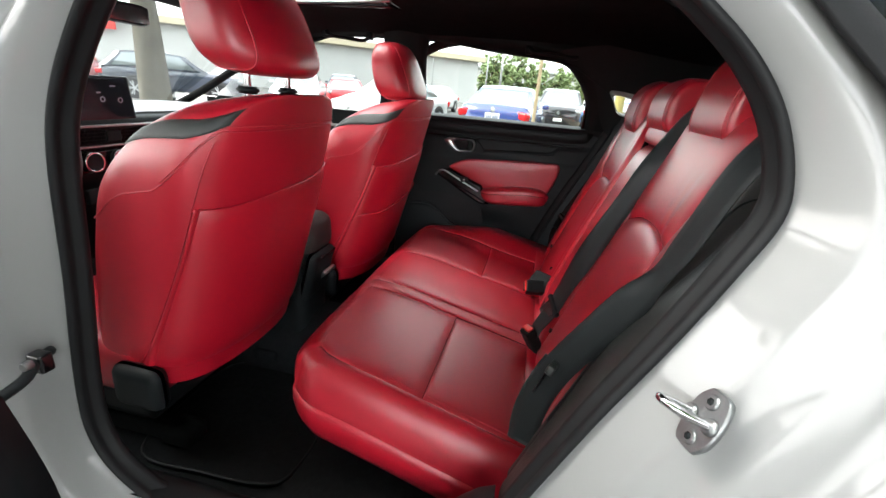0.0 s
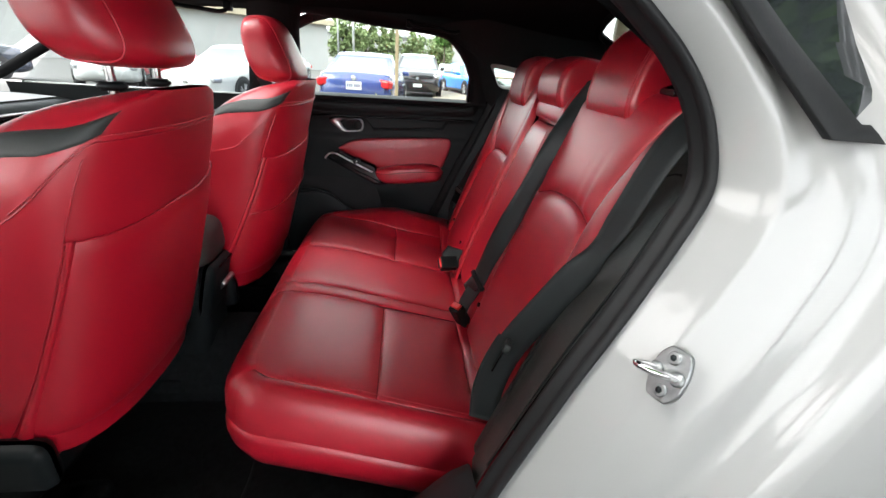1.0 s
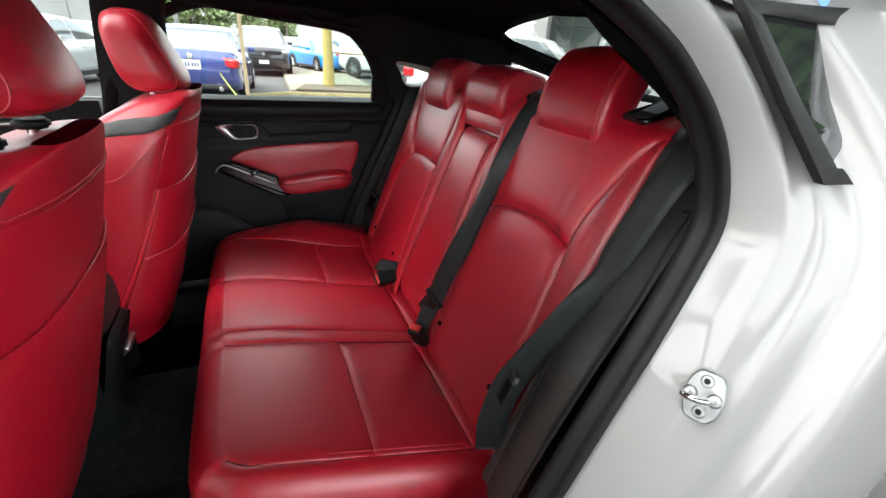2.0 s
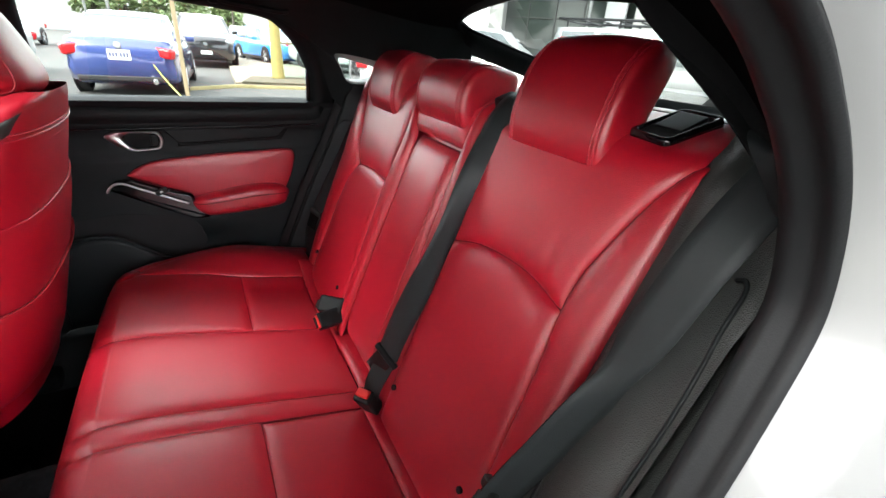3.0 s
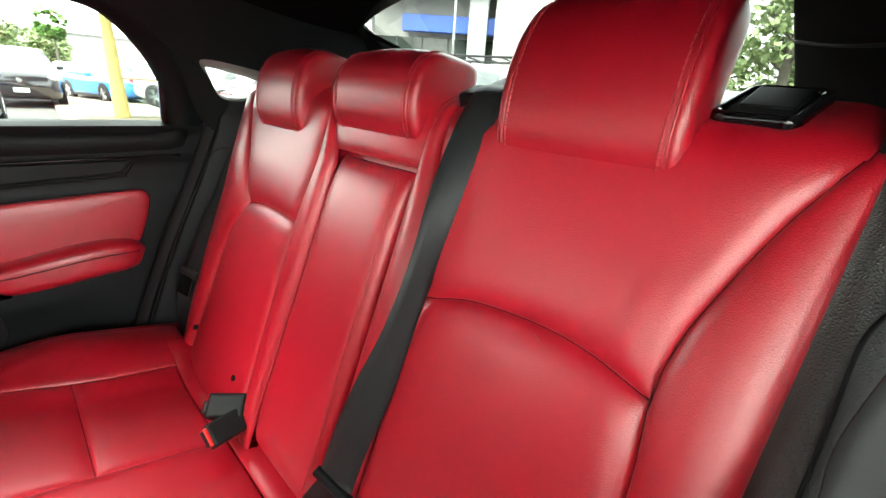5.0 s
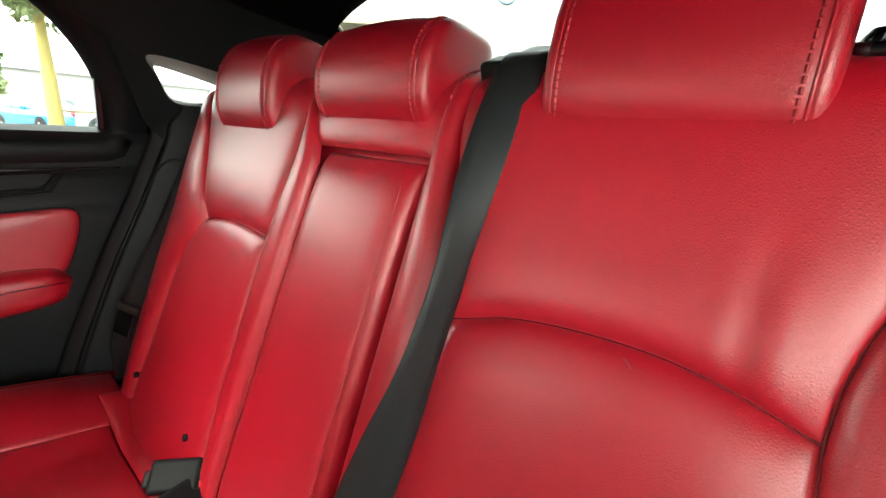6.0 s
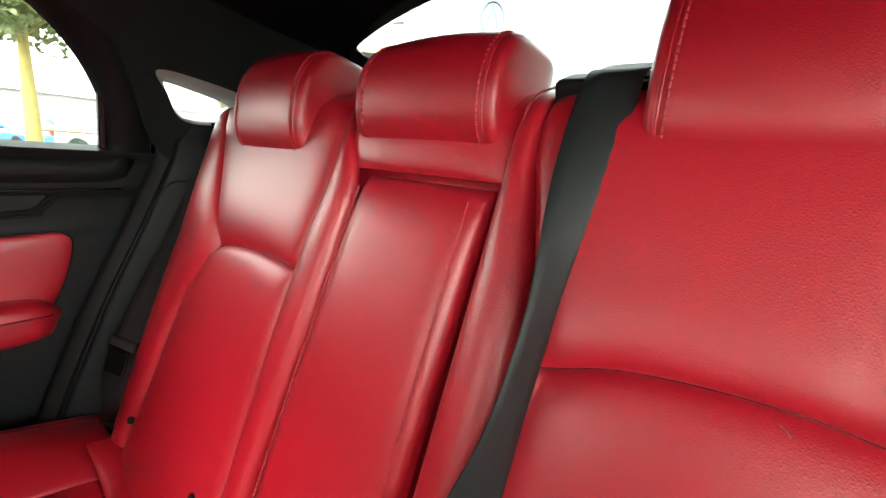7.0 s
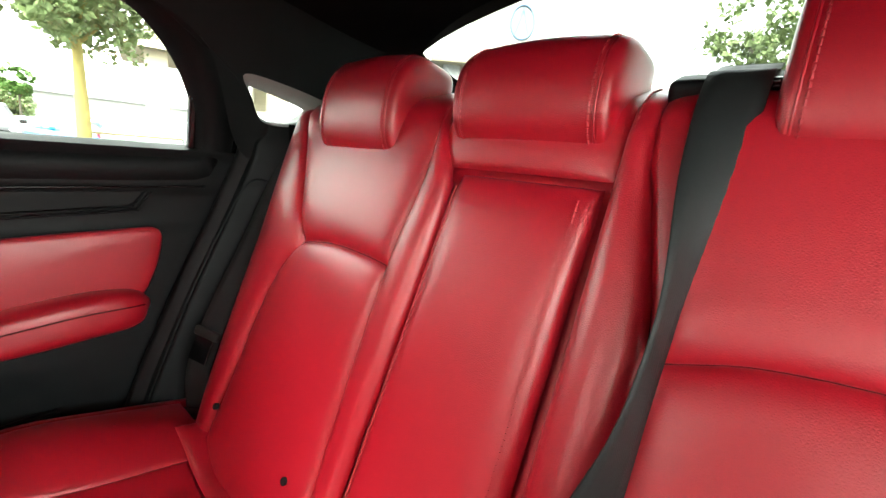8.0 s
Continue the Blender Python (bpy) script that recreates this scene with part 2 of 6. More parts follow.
def ring_at(off, x, ring=RING):
    """The doorway's outline moved outwards by off, at depth x."""
    n = len(ring)
    out = []
    for i in range(n):
        a, b = ring[(i - 2) % n], ring[(i + 2) % n]
        d = (b - a).normalized()
        y, z = ring[i].y + d.z * off, ring[i].z - d.y * off
        out.append(Vector((x + lean_at(y, z), y, z)))
    return out


def loft(name, rings, closed=True):
    n = len(rings[0])
    verts = [v for r in rings for v in r]
    faces = []
    for j in range(len(rings) - 1):
        for i in range(n if closed else n - 1):
            a, b = j * n + i, j * n + (i + 1) % n
            faces.append((a, b, b + n, a + n))
    return mesh_of(name, verts, faces)


def rear_edge(z):
    """y of the doorway's rear boundary at height z."""
    return DOOR_REAR(z)


DOOR_REAR = table((.235, .30), (.28, .19), (.38, .12), (.505, .07), (.675, -.003), (.795, -.062), (.897, -.109), (.957, -.133), (1.0, -.131),
                  (1.052, -.112), (1.095, -.083), (1.137, -.04), (1.187, .032), (1.243, .17))

hatchback = thing("parked_hatchback", "pearl white hatchback with open rear door and red leather inside", "car", (0, .3, -.13))
BASE = Vector((0, .3, -.13))


def fixed(name, me, mat, parent=None, label="", smooth=True):
    """A part of the white car, given in the place's own metres."""
    ob = part(name, me, mat, parent or hatchback, label, smooth)
    if (parent or hatchback) is hatchback:
        ob.location = -BASE
    return ob


# white jamb and outer skin round the near doorway; above the waist it leans inwards
def skin_ring(off, x):
    k = smoothstep(.02, .09, off)
    return [Vector((p.x + k * .31 * (p.z - .985 + math.hypot(p.z - .985, .06)) + .05 * smoothstep(.55, .1, p.z) * smoothstep(.25, .8, off), p.y, p.z)) for p in ring_at(off, x)]


skin = [skin_ring(o, x) for o, x in ((.000, -.704), (.012, -.714), (.026, -.740), (.044, -.760), (.050, -.768), (.072, -.776), (.086, -.795), (.105, -.806),
                                      (.120, -.812), (.138, -.820), (.150, -.846), (.163, -.864), (.178, -.870))]
fixed("door_jamb", loft("door_jamb", skin), WHITE_PAINT)


def rear_arc(ring):
    """The part of a ring behind and below the doorway."""
    return ring[8:66]


quarter = [rear_arc(skin_ring(o, x)) for o, x in ((.178, -.870), (.19, -.874), (.26, -.882), (.36, -.885), (.48, -.88), (.60, -.865), (.75, -.83), (.9, -.76))]
fixed("quarter_panel", loft("quarter_panel", quarter, closed=False), WHITE_PAINT)
# rubber seal
seal = [ring_at(.004, -.704), ring_at(.002, -.713), ring_at(-.004, -.715), ring_at(-.009, -.706), ring_at(-.004, -.699),
        ring_at(-.005, -.692), ring_at(-.011, -.686), ring_at(-.013, -.678), ring_at(-.008, -.670), ring_at(.020, -.660)]
fixed("door_seal", loft("door_seal", seal), RUBBER, label="black rubber door seal with ribbed edge")
far_seal = [[Vector((lean_at(p.y, p.z) - p.x + .008, p.y, p.z)) for p in r] for r in seal[4:]]
fixed("door_seal", loft("door_seal", far_seal), RUBBER)

# ---------- roof lining, pillars ----------
HEADER = table((0, -.352), (.3, -.425), (.5, -.48), (.66, -.53))


def roof_z(x, y):
    z = 1.315 - .058 * (abs(x) / .6) ** 3.2
    return z - .05 * smoothstep(.1, -.5, y) - .06 * smoothstep(.9, 1.5, y)


def lining(u, v):
    x = lerp(-.63, .63, u)
    y = lerp(HEADER(abs(x)), 1.42, v)
    return Vector((x, y, roof_z(x, y)))


def solid(me, thick, offset=1.0):
    """Gives a sheet a thickness."""
    bm = bmesh.new()
    bm.from_mesh(me)
    bpy.data.meshes.remove(me)
    bmesh.ops.recalc_face_normals(bm, faces=bm.faces)
    bmesh.ops.solidify(bm, geom=bm.faces[:], thickness=thick * offset)
    return bm


# opening added to let more daylight in; only the sunroof's edge is in view
SUNROOF = (-.27, .33, .68, 1.16)      # x from, x to, y from, y to


def with_opening(me):
    """Leaves the sunroof's opening free in a roof sheet."""
    x0, x1, y0, y1 = SUNROOF
    bm = bmesh.new()
    bm.from_mesh(me)
    inside = [f for f in bm.faces if x0 < f.calc_center_median().x < x1 and y0 < f.calc_center_median().y < y1]
    bmesh.ops.delete(bm, geom=inside, context='FACES')
    bm.to_mesh(me)
    bm.free()
    return me


fixed("headliner", solid(with_opening(sheet("headliner", lining, 42, 64)), .006), HEADLINER, label="black cloth roof lining")
fixed("roof_skin", with_opening(sheet("roof_skin", lambda u, v: Vector((lerp(-.72, .72, u), lerp(-.42, 1.5, v), roof_z(lerp(-.6, .6, u), lerp(-.4, 1.4, v)) + .05)), 48, 64)), WHITE_PAINT)
# ---------- rear seat ----------
LEAN_BACK = .35
NB = Vector((0, 1, LEAN_BACK)).normalized()


def back_at(x, s):
    """Place and normal on the backrest's face at height s; it rolls over its top."""
    top = 1.02
    if s <= top:
        return Vector((x, -LEAN_BACK * (s - .495), s)), NB
    r, most = .05, .95
    a = (s - top) * 1.06 / r
    a0 = math.atan(LEAN_BACK)
    c = Vector((x, -LEAN_BACK * (top - .495), top)) - NB * r
    n = Vector((0, math.cos(a0 + min(a, most)), math.sin(a0 + min(a, most))))
    p = c + n * r
    if a > most:
        p += Vector((0, -n.z, n.y)) * (a - most) * r
    return p, n


def patch(xl, xr, zb, zt, at):
    """A four-sided panel between two side curves and two cross curves."""
    c = lambda q: q if callable(q) else (lambda _: q)
    xl, xr, zb, zt = c(xl), c(xr), c(zb), c(zt)

    def f(u, v):
        z = lerp(zb(0), zt(0), v)
        for _ in range(4):
            x = lerp(xl(z), xr(z), u)
            z = lerp(zb(x), zt(x), v)
        return at(lerp(xl(z), xr(z), u), z)
    return f


EDGE_N = table((.43, -.540), (.68, -.547), (.9, -.552), (1.10, -.557))
BOL_N = table((.43, -.485), (.62, -.482), (.76, -.475), (.827, -.467), (.88, -.472), (.93, -.488), (.99, -.512), (1.035, -.536), (1.06, -.546), (1.2, -.550))
SEAM_N = table((-.467, .825), (-.40, .840), (-.338, .843), (-.25, .834), (-.19, .816), (-.17, .81))
INNER_N = table((.43, -.165), (.60, -.168), (.815, -.170), (.945, -.140), (1.0, -.125), (1.2, -.12))
EDGE_F = table((.43, .545), (.68, .545), (.9, .552), (1.10, .557))
BOL_F = table((.43, .500), (.55, .480), (.69, .461), (.75, .444), (.78, .428), (.80, .414), (.815, .400), (.85, .428), (.92, .461), (.985, .492), (1.06, .53), (1.2, .550))
SEAM_F = table((.172, .817), (.23, .823), (.31, .825), (.37, .819), (.40, .812))
INNER_F = table((.43, .185), (.815, .180), (.945, .160), (1.2, .15))

rear_backrest = thing("rear_car_seat", "red leather rear seat backrest with fold-down centre armrest", "car seat", (0, -.1, .43))
RB = Vector((0, -.1, .43))


def at_base(ob, base):
    ob.location = -base
    return ob


def backrest_panel(name, xl, xr, zb, zt, h, nu=20, nv=24, power=6.0, sink=0.0, parent=rear_backrest):
    def at(x, z):
        p, n = back_at(x, z)
        return p - n * sink, n
    return at_base(panel(name, patch(xl, xr, zb, zt, at), h, nu, nv, RED, parent, power), RB)


top_end = 1.165
backrest_panel("lower_insert", BOL_N, INNER_N, .39, SEAM_N, .016, 24, 28, 9)
def folds(u, v):
    """The near upper panel's padding, puckered towards its lower outer corner."""
    h = .014
    for a, b, w, k in ((.10, .16, .035, .0040), (.22, .10, .040, .0030), (.34, .07, .05, .0018)):
        h += .5 * k * math.exp(-((u - a - b * v) / w) ** 2) * math.exp(-(v / .26) ** 2) * smoothstep(0, .03, v)
    return h - .0018 * math.exp(-((u - .17 - .13 * v) / .03) ** 2) * math.exp(-(v / .22) ** 2)


backrest_panel("upper_panel", BOL_N, INNER_N, SEAM_N, top_end, folds, 60, 50, 10)
backrest_panel("side_bolster", EDGE_N, BOL_N, .39, 1.06, lambda u, v: .030 * (1 - .5 * v), 10, 30, 2.5)
backrest_panel("lower_insert", INNER_F, BOL_F, .39, SEAM_F, .016, 24, 28, 9)
backrest_panel("upper_panel", INNER_F, BOL_F, SEAM_F, top_end, .014, 26, 30, 10)
backrest_panel("side_bolster", BOL_F, EDGE_F, .39, 1.06, lambda u, v: .030 * (1 - .5 * v), 10, 30, 2.5)
backrest_panel("centre_bolster", INNER_N, -.098, .39, 1.12, lambda u, v: .034 - .014 * v, 14, 28, 2.2)
backrest_panel("centre_bolster", table((.39, .142), (.55, .135), (.93, .113), (.98, .128), (1.02, .150), (1.2, .150)), INNER_F, .39, 1.12, .020, 14, 36, 3)
backrest_panel("armrest_recess", -.128, .160, .36, 1.0, 0.0, 6, 12, 6, sink=.022)
ARM_L, ARM_R = table((.45, -.080), (.65, -.081), (.95, -.086)), table((.45, .135), (.55, .130), (.95, .108))
armrest = backrest_panel("centre_armrest", ARM_L, ARM_R, .425, .960, .026, 18, 30, 9, sink=.010)
backrest_panel("centre_roll", -.098, .150, .966, top_end, .014, 14, 14, 4)
back_board = at_base(part("back_board", solid(sheet("back_board", lambda u, v: back_at(lerp(-.548, .548, u), lerp(.40, 1.09, v))[0] - NB * .05, 4, 4), .05), DARK_TRIM, rear_backrest), RB)


def on_back(x, z, lift=0.0):
    p, n = back_at(x, z)
    return p + n * lift


def cord(name, pts, r, mat, parent, base=None, n=40, closed=False):
    ob = part(name, tube(name, spline(pts, n, closed), r, 6, closed), mat, parent)
    if base is not None:
        ob.location = -base
    return ob


# stitched seams on the seat
def stitches(parent, pts, base, step=.0066, r=.0014, length=.0050, mat=RED_THREAD):
    """One run of thread: short raised stitches along points, as one mesh."""
    verts, faces = [], []
    acc, nxt = 0.0, 0.0
    for a, b in zip(pts, pts[1:]):
        d = (b - a)
        ln = d.length
        while nxt <= acc + ln:
            p = a + d * ((nxt - acc) / ln)
            t = d.normalized()
            s1 = t.cross(Vector((0, -.3, 1))).normalized() * r
            s2 = t.cross(s1).normalized() * r
            k = len(verts)
            for e in (-.5, .5):
                for q in (s1, s2, -s1, -s2):
                    verts.append(p + t * length * e + q)
            faces += [(k + i, k + (i + 1) % 4, k + 4 + (i + 1) % 4, k + 4 + i) for i in range(4)]
            faces += [(k + 3, k + 2, k + 1, k), (k + 4, k + 5, k + 6, k + 7)]
            nxt += step
        acc += ln
    ob = part("stitching", mesh_of("stitching", verts, faces), mat, parent, smooth=False)
    if base is not None:
        ob.location = -base
    return ob


# head restraints: a front face, a seam and rounded sides
def headrest(name, cx, cz, w, h, d, tilt, label, seam_in=.012, lift=.0):
    base = on_back(cx, cz - h / 2)
    hr = thing(name, label, "headrest", base, "rear headrests")
    p, nrm = Vector((cx, -LEAN_BACK * (cz - .495), cz)), NB
    c = p + nrm * (d / 2 - .045 + lift)
    m = Matrix.Translation(c - base) @ Matrix.Rotation(math.atan(LEAN_BACK) + radians(tilt), 4, 'X')

    sg = lambda t, e: math.copysign(abs(t) ** e, t)
    # half section from the middle of a side to the middle of the front: (distance in from the side, size)
    half = spline([(0, 0, 0), (.0004, .35, 0), (.0012, .66, 0), (.003, .84, 0), (.007, .945, 0), (seam_in - .002, .985, 0), (seam_in + .0015, .972, 0), (seam_in + .006, .992, 0),
                   (.03, 1.0, 0), (.06, 1.004, 0), (w / 2, 1.006, 0)], 26)
    prof = [(p.x - w / 2, p.y) for p in half] + [(w / 2 - p.x, p.y) for p in reversed(half[:-1])]

    def f(a, k, q=1.0):
        x, r = prof[k]
        y = d / 2 * sg(math.cos(a), .42)
        z = h / 2 * sg(math.sin(a), .44)
        y -= .016 * (z / (h / 2)) ** 2 * (1 if y > 0 else .3)
        y -= .012 * max(0.0, z / (h / 2)) ** 2
        z -= (.008 * (x / (w / 2)) ** 2 - .003) * (1 if z > 0 else 0)
        return m @ Vector((x, y * r * q, z * r * q))
    last = len(prof) - 1
    part("cushion", sheet("cushion", lambda u, v: f((u - .5) * 2 * math.pi, round(v * last)), 64, last, wrap=True), RED, hr)
    for sx, k in ((-1, 8), (1, last - 8)):
        k = min(range(last + 1), key=lambda i: abs(prof[i][0] - sx * (w / 2 - seam_in - .0015)))
        part("seam_cord", tube("seam_cord", [f(2 * math.pi * i / 90, k, 1.004) for i in range(90)], .0014, 6, True), RED, hr)
        kk = min(range(last + 1), key=lambda i: abs(prof[i][0] - sx * (w / 2 - seam_in - .008)))
        stitches(hr, [f(2 * math.pi * (i - 30) / 120, kk, 1.006) for i in range(61)], None, .0068, .0014, .0048)
    return hr


headrest("rear_headrest", -.322, 1.093, .214, .194, .079, -2, "red leather outboard rear headrest, nearer the open door", .013, .001)
headrest("rear_headrest", .024, 1.064, .218, .138, .125, -11, "low red leather centre rear headrest", .016, -.036)
headrest("rear_headrest", .332, 1.052, .198, .172, .125, -9, "red leather outboard rear headrest beside the closed door", .016, -.034)




# ---------- cushion ----------
def cush_z(y):
    return .437 + .235 * (y - .27) - 1.9 * max(0, y - .34) ** 3


def far_lift(x, y):
    """The far side's raised outer bolster."""
    return .062 * smoothstep(.40, .56, x) * smoothstep(.50, .22, y)


def cush_at(x, y):
    return Vector((x, y, cush_z(y) + far_lift(x, y))), Vector((-.25 * smoothstep(.40, .5, x) * smoothstep(.62, .52, x), -.23, .973)).normalized()


NEAR_X = table((0, -.510), (.28, -.492), (.45, -.480), (.50, -.468), (.54, -.44))
FAR_X = table((0, .625), (.28, .615), (.42, .60), (.48, .575), (.54, .53))
FRONT_Y = table((-.47, .515), (-.42, .533), (-.1, .538), (.2, .538), (.5, .528), (.57, .50))
CUT_N, CUT_F = .275, .252
rear_cushion = thing("rear_bench", "red leather rear bench cushion with stitched panels", "car seat", (0, .27, .2))
RC = Vector((0, .27, .2))


def raised(f, u, v, h):
    p, n = f(u, v)
    return p + n * h, n


def cushion_panel(name, xl, xr, yb, yt, h, nu=20, nv=20, power=8.0, open_front=False):
    """open_front: the padding runs on over the front edge without a seam."""
    f = patch(xl, xr, yb, yt, cush_at)
    if not open_front:
        return at_base(panel(name, lambda u, v: raised(f, u, v, h * .5), h * .5, nu, nv, RED, rear_cushion, power), RC)

    def g(u, v):
        uu = ease(u * nu, nu)
        p, n = f(uu, v)
        return p + n * (lerp(h, .016, v) * (.5 + .5 * puff(uu, v * .5, power)))
    return at_base(part(name, sheet(name, g, nu, nv), RED, rear_cushion), RC)


cushion_panel("front_panel", NEAR_X, -.125, CUT_N, FRONT_Y, .016, open_front=True)
cushion_panel("rear_panel", NEAR_X, -.130, .068, CUT_N, .016)
cushion_panel("centre_fold", -.125, -.070, .055, FRONT_Y, .012, 12, 26, 3, open_front=True)
cushion_panel("centre_panel", -.070, .200, .055, FRONT_Y, .014, 20, 26, open_front=True)
SIDE_F = table((.068, .475), (.25, .470), (.40, .50), (.53, .53))
cushion_panel("front_panel", .200, SIDE_F, CUT_F, FRONT_Y, .016, open_front=True)
cushion_panel("rear_panel", .200, SIDE_F, .068, CUT_F, .016)
cushion_panel("outer_bolster", SIDE_F, FAR_X, .03, lambda x: FRONT_Y(x) - .002, .016, 14, 26, 4)
cushion_panel("rear_roll", -.505, -.128, -.02, .068, .022, 20, 10, 3)
cushion_panel("rear_roll", .205, .535, -.035, .070, .030, 24, 12, 3)
cushion_panel("rear_roll", -.128, .205, -.03, .055, .024, 20, 10, 3)

at_base(part("cushion_core", sheet("cushion_core", lambda u, v: cush_at(lerp(-.49, .60, u), lerp(-.04, .51, v))[0] - Vector((0, 0, .030)), 24, 16), RED, rear_cushion), RC)
outline = [(-.513, -.03), (-.505, .10), (-.492, .28), (-.480, .45), (-.462, .515), (-.40, .535), (-.1, .538), (.2, .538), (.5, .528),
           (.57, .50), (.60, .43), (.615, .28), (.625, .10), (.63, -.03)]
rim = spline([(x, y, 0) for x, y in outline], 420)
FRONT_SEAMS = (-.125, -.070, .200, .505)


def skirt_ring(off, drop, front_off, front_drop):
    out = []
    n = len(rim)
    for i, p in enumerate(rim):
        a, b = rim[max(0, i - 2)], rim[min(n - 1, i + 2)]
        d = (b - a).normalized()
        o = Vector((-d.y, d.x, 0))
        front = smoothstep(.72, .97, o.y) * smoothstep(-.485, -.44, p.x) * smoothstep(.57, .53, p.x)
        dip = sum(math.exp(-((p.x - xs) / .008) ** 2) for xs in FRONT_SEAMS) * front * smoothstep(.062, .02, front_off)
        q = p + o * (lerp(off, front_off, front) - .003 * dip)
        out.append(Vector((q.x, q.y, cush_z(p.y) + far_lift(p.x, p.y) + lerp(drop, front_drop, front) - .006 * dip)))
    return out


def skirt(name, prof):
    at_base(part(name, loft(name, [skirt_ring(*row) for row in prof], closed=False), RED, rear_cushion), RC)


# outward and upward steps at the sides, then over the seamless front edge
skirt("upper_border", [(-.010, -.001, -.016, .0080), (-.003, .0070, -.004, .0146), (.004, .0092, .006, .0142), (.014, .0082, .018, .0112), (.026, .002, .032, .0045), (.037, -.009, .045, -.0075),
                       (.046, -.025, .053, -.0200), (.052, -.045, .057, -.0380), (.056, -.068, .059, -.0640), (.057, -.088, .058, -.0880)])
skirt("lower_border", [(o, d, o, d) for o, d in ((.055, -.087), (.060, -.091), (.063, -.102), (.063, -.120), (.057, -.15), (.04, -.185), (.01, -.20), (-.06, -.20))])


def run(f, a, b, n=40):
    return [f(lerp(a, b, i / n)) for i in range(n + 1)]


stitches(rear_backrest, run(lambda z: on_back(ARM_L(z) + .014, z, .0165), .47, .94), RB)
stitches(rear_backrest, run(lambda z: on_back(ARM_R(z) - .014, z, .0165), .47, .94), RB)
for xa in (-.106, .157):
    stitches(rear_backrest, run(lambda z: on_back(xa, z, .013), .96, 1.09), RB)
stitches(rear_cushion, run(lambda y: cush_at(-.078, y)[0] + Vector((0, 0, .0125)), .04, .50), RC)
stitches(rear_cushion, run(lambda y: cush_at(NEAR_X(y) + .010, y)[0] + Vector((0, 0, .013)), .08, .36), RC)
# dark cords along the panel seams put the grooves' shade into colour
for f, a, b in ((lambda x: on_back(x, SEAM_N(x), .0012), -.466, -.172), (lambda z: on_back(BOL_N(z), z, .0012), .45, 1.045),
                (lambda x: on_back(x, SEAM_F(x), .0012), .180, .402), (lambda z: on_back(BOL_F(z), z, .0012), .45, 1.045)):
    cord("seam_shade", run(f, a, b), .0013, SEAM, rear_backrest, RB, 80)
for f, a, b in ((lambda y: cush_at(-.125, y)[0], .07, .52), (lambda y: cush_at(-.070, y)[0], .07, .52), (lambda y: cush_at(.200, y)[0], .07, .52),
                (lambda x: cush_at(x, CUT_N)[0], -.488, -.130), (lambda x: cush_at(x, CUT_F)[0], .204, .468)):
    cord("seam_shade", [p + Vector((0, 0, .0080)) for p in run(f, a, b)], .0012, SEAM, rear_cushion, RC, 80)
# covers of the child-seat anchors
for x, z in ((.482, .500), (.238, .497), (-.190, .490), (-.455, .50)):
    ob = part("anchor_cover", cylinder(.006, .008, 14, .001, Matrix.Translation(on_back(x, z, .016)) @ Matrix.Rotation(-math.pi / 2 + math.atan(LEAN_BACK), 4, 'X')), BLACK_PLASTIC, rear_backrest)
    ob.location = -RB

# release handle in the near shoulder of the backrest
rel_m = Matrix.Translation((-.466, -.254, 1.070)) @ Matrix.Rotation(radians(-17), 4, 'X') @ Matrix.Rotation(radians(-6), 4, 'Z')


def rounded(w, h, r, z, n=10):
    """A rounded rectangle's outline at height z."""
    out = []
    for cx, cy, a0 in ((w / 2 - r, h / 2 - r, 0), (-w / 2 + r, h / 2 - r, 90), (-w / 2 + r, -h / 2 + r, 180), (w / 2 - r, -h / 2 + r, 270)):
        for k in range(n):
            a = radians(a0 + 90 * k / (n - 1))
            out.append(rel_m @ Vector(((cx + r * math.cos(a)) * .88, (cy + r * math.sin(a)) * .88, z)))
    return out


bez = part("release_bezel", loft("release_bezel", [rounded(.080, .114, .014, -.016), rounded(.080, .114, .014, .008), rounded(.077, .111, .013, .0135), rounded(.070, .104, .011, .015),
                                                   rounded(.062, .094, .009, .0135), rounded(.058, .090, .008, .008), rounded(.056, .088, .008, -.004)]), GLOSS_BLACK, rear_backrest, "gloss black backrest release bezel")
bez.location = -RB
part("release_recess", mesh_of("release_recess", rounded(.061, .093, .008, .0110), [tuple(range(40))]), DARK_TRIM, bez, smooth=False)
part("release_lever", box((.044, .046, .005), .002, 2, rel_m @ Matrix.Translation((0, -.008, .0128)) @ Matrix.Rotation(radians(-6), 4, 'X')), BLACK_PLASTIC, bez)


# ---------- seat belts ----------
lint = thing("thread_scrap", "short white thread scrap lying on the red leather", "thread", on_back(-.352, .832, .010))
part("strand", tube("strand", [(.005, 0, .003), (.001, .001, .001), (-.003, .001, -.004)], .0004, 5), WHITE_PAINT, lint)

centre_belt = thing("centre_seat_belt", "black centre seat belt latched into its red-buttoned buckle", "seat belt", (-.15, -.03, .45))
CB = Vector((-.15, -.03, .45))


def cb(name, me, mat, parent=None, label=""):
    ob = part(name, me, mat, parent or centre_belt, label)
    if parent is None:
        ob.location = -CB
    return ob


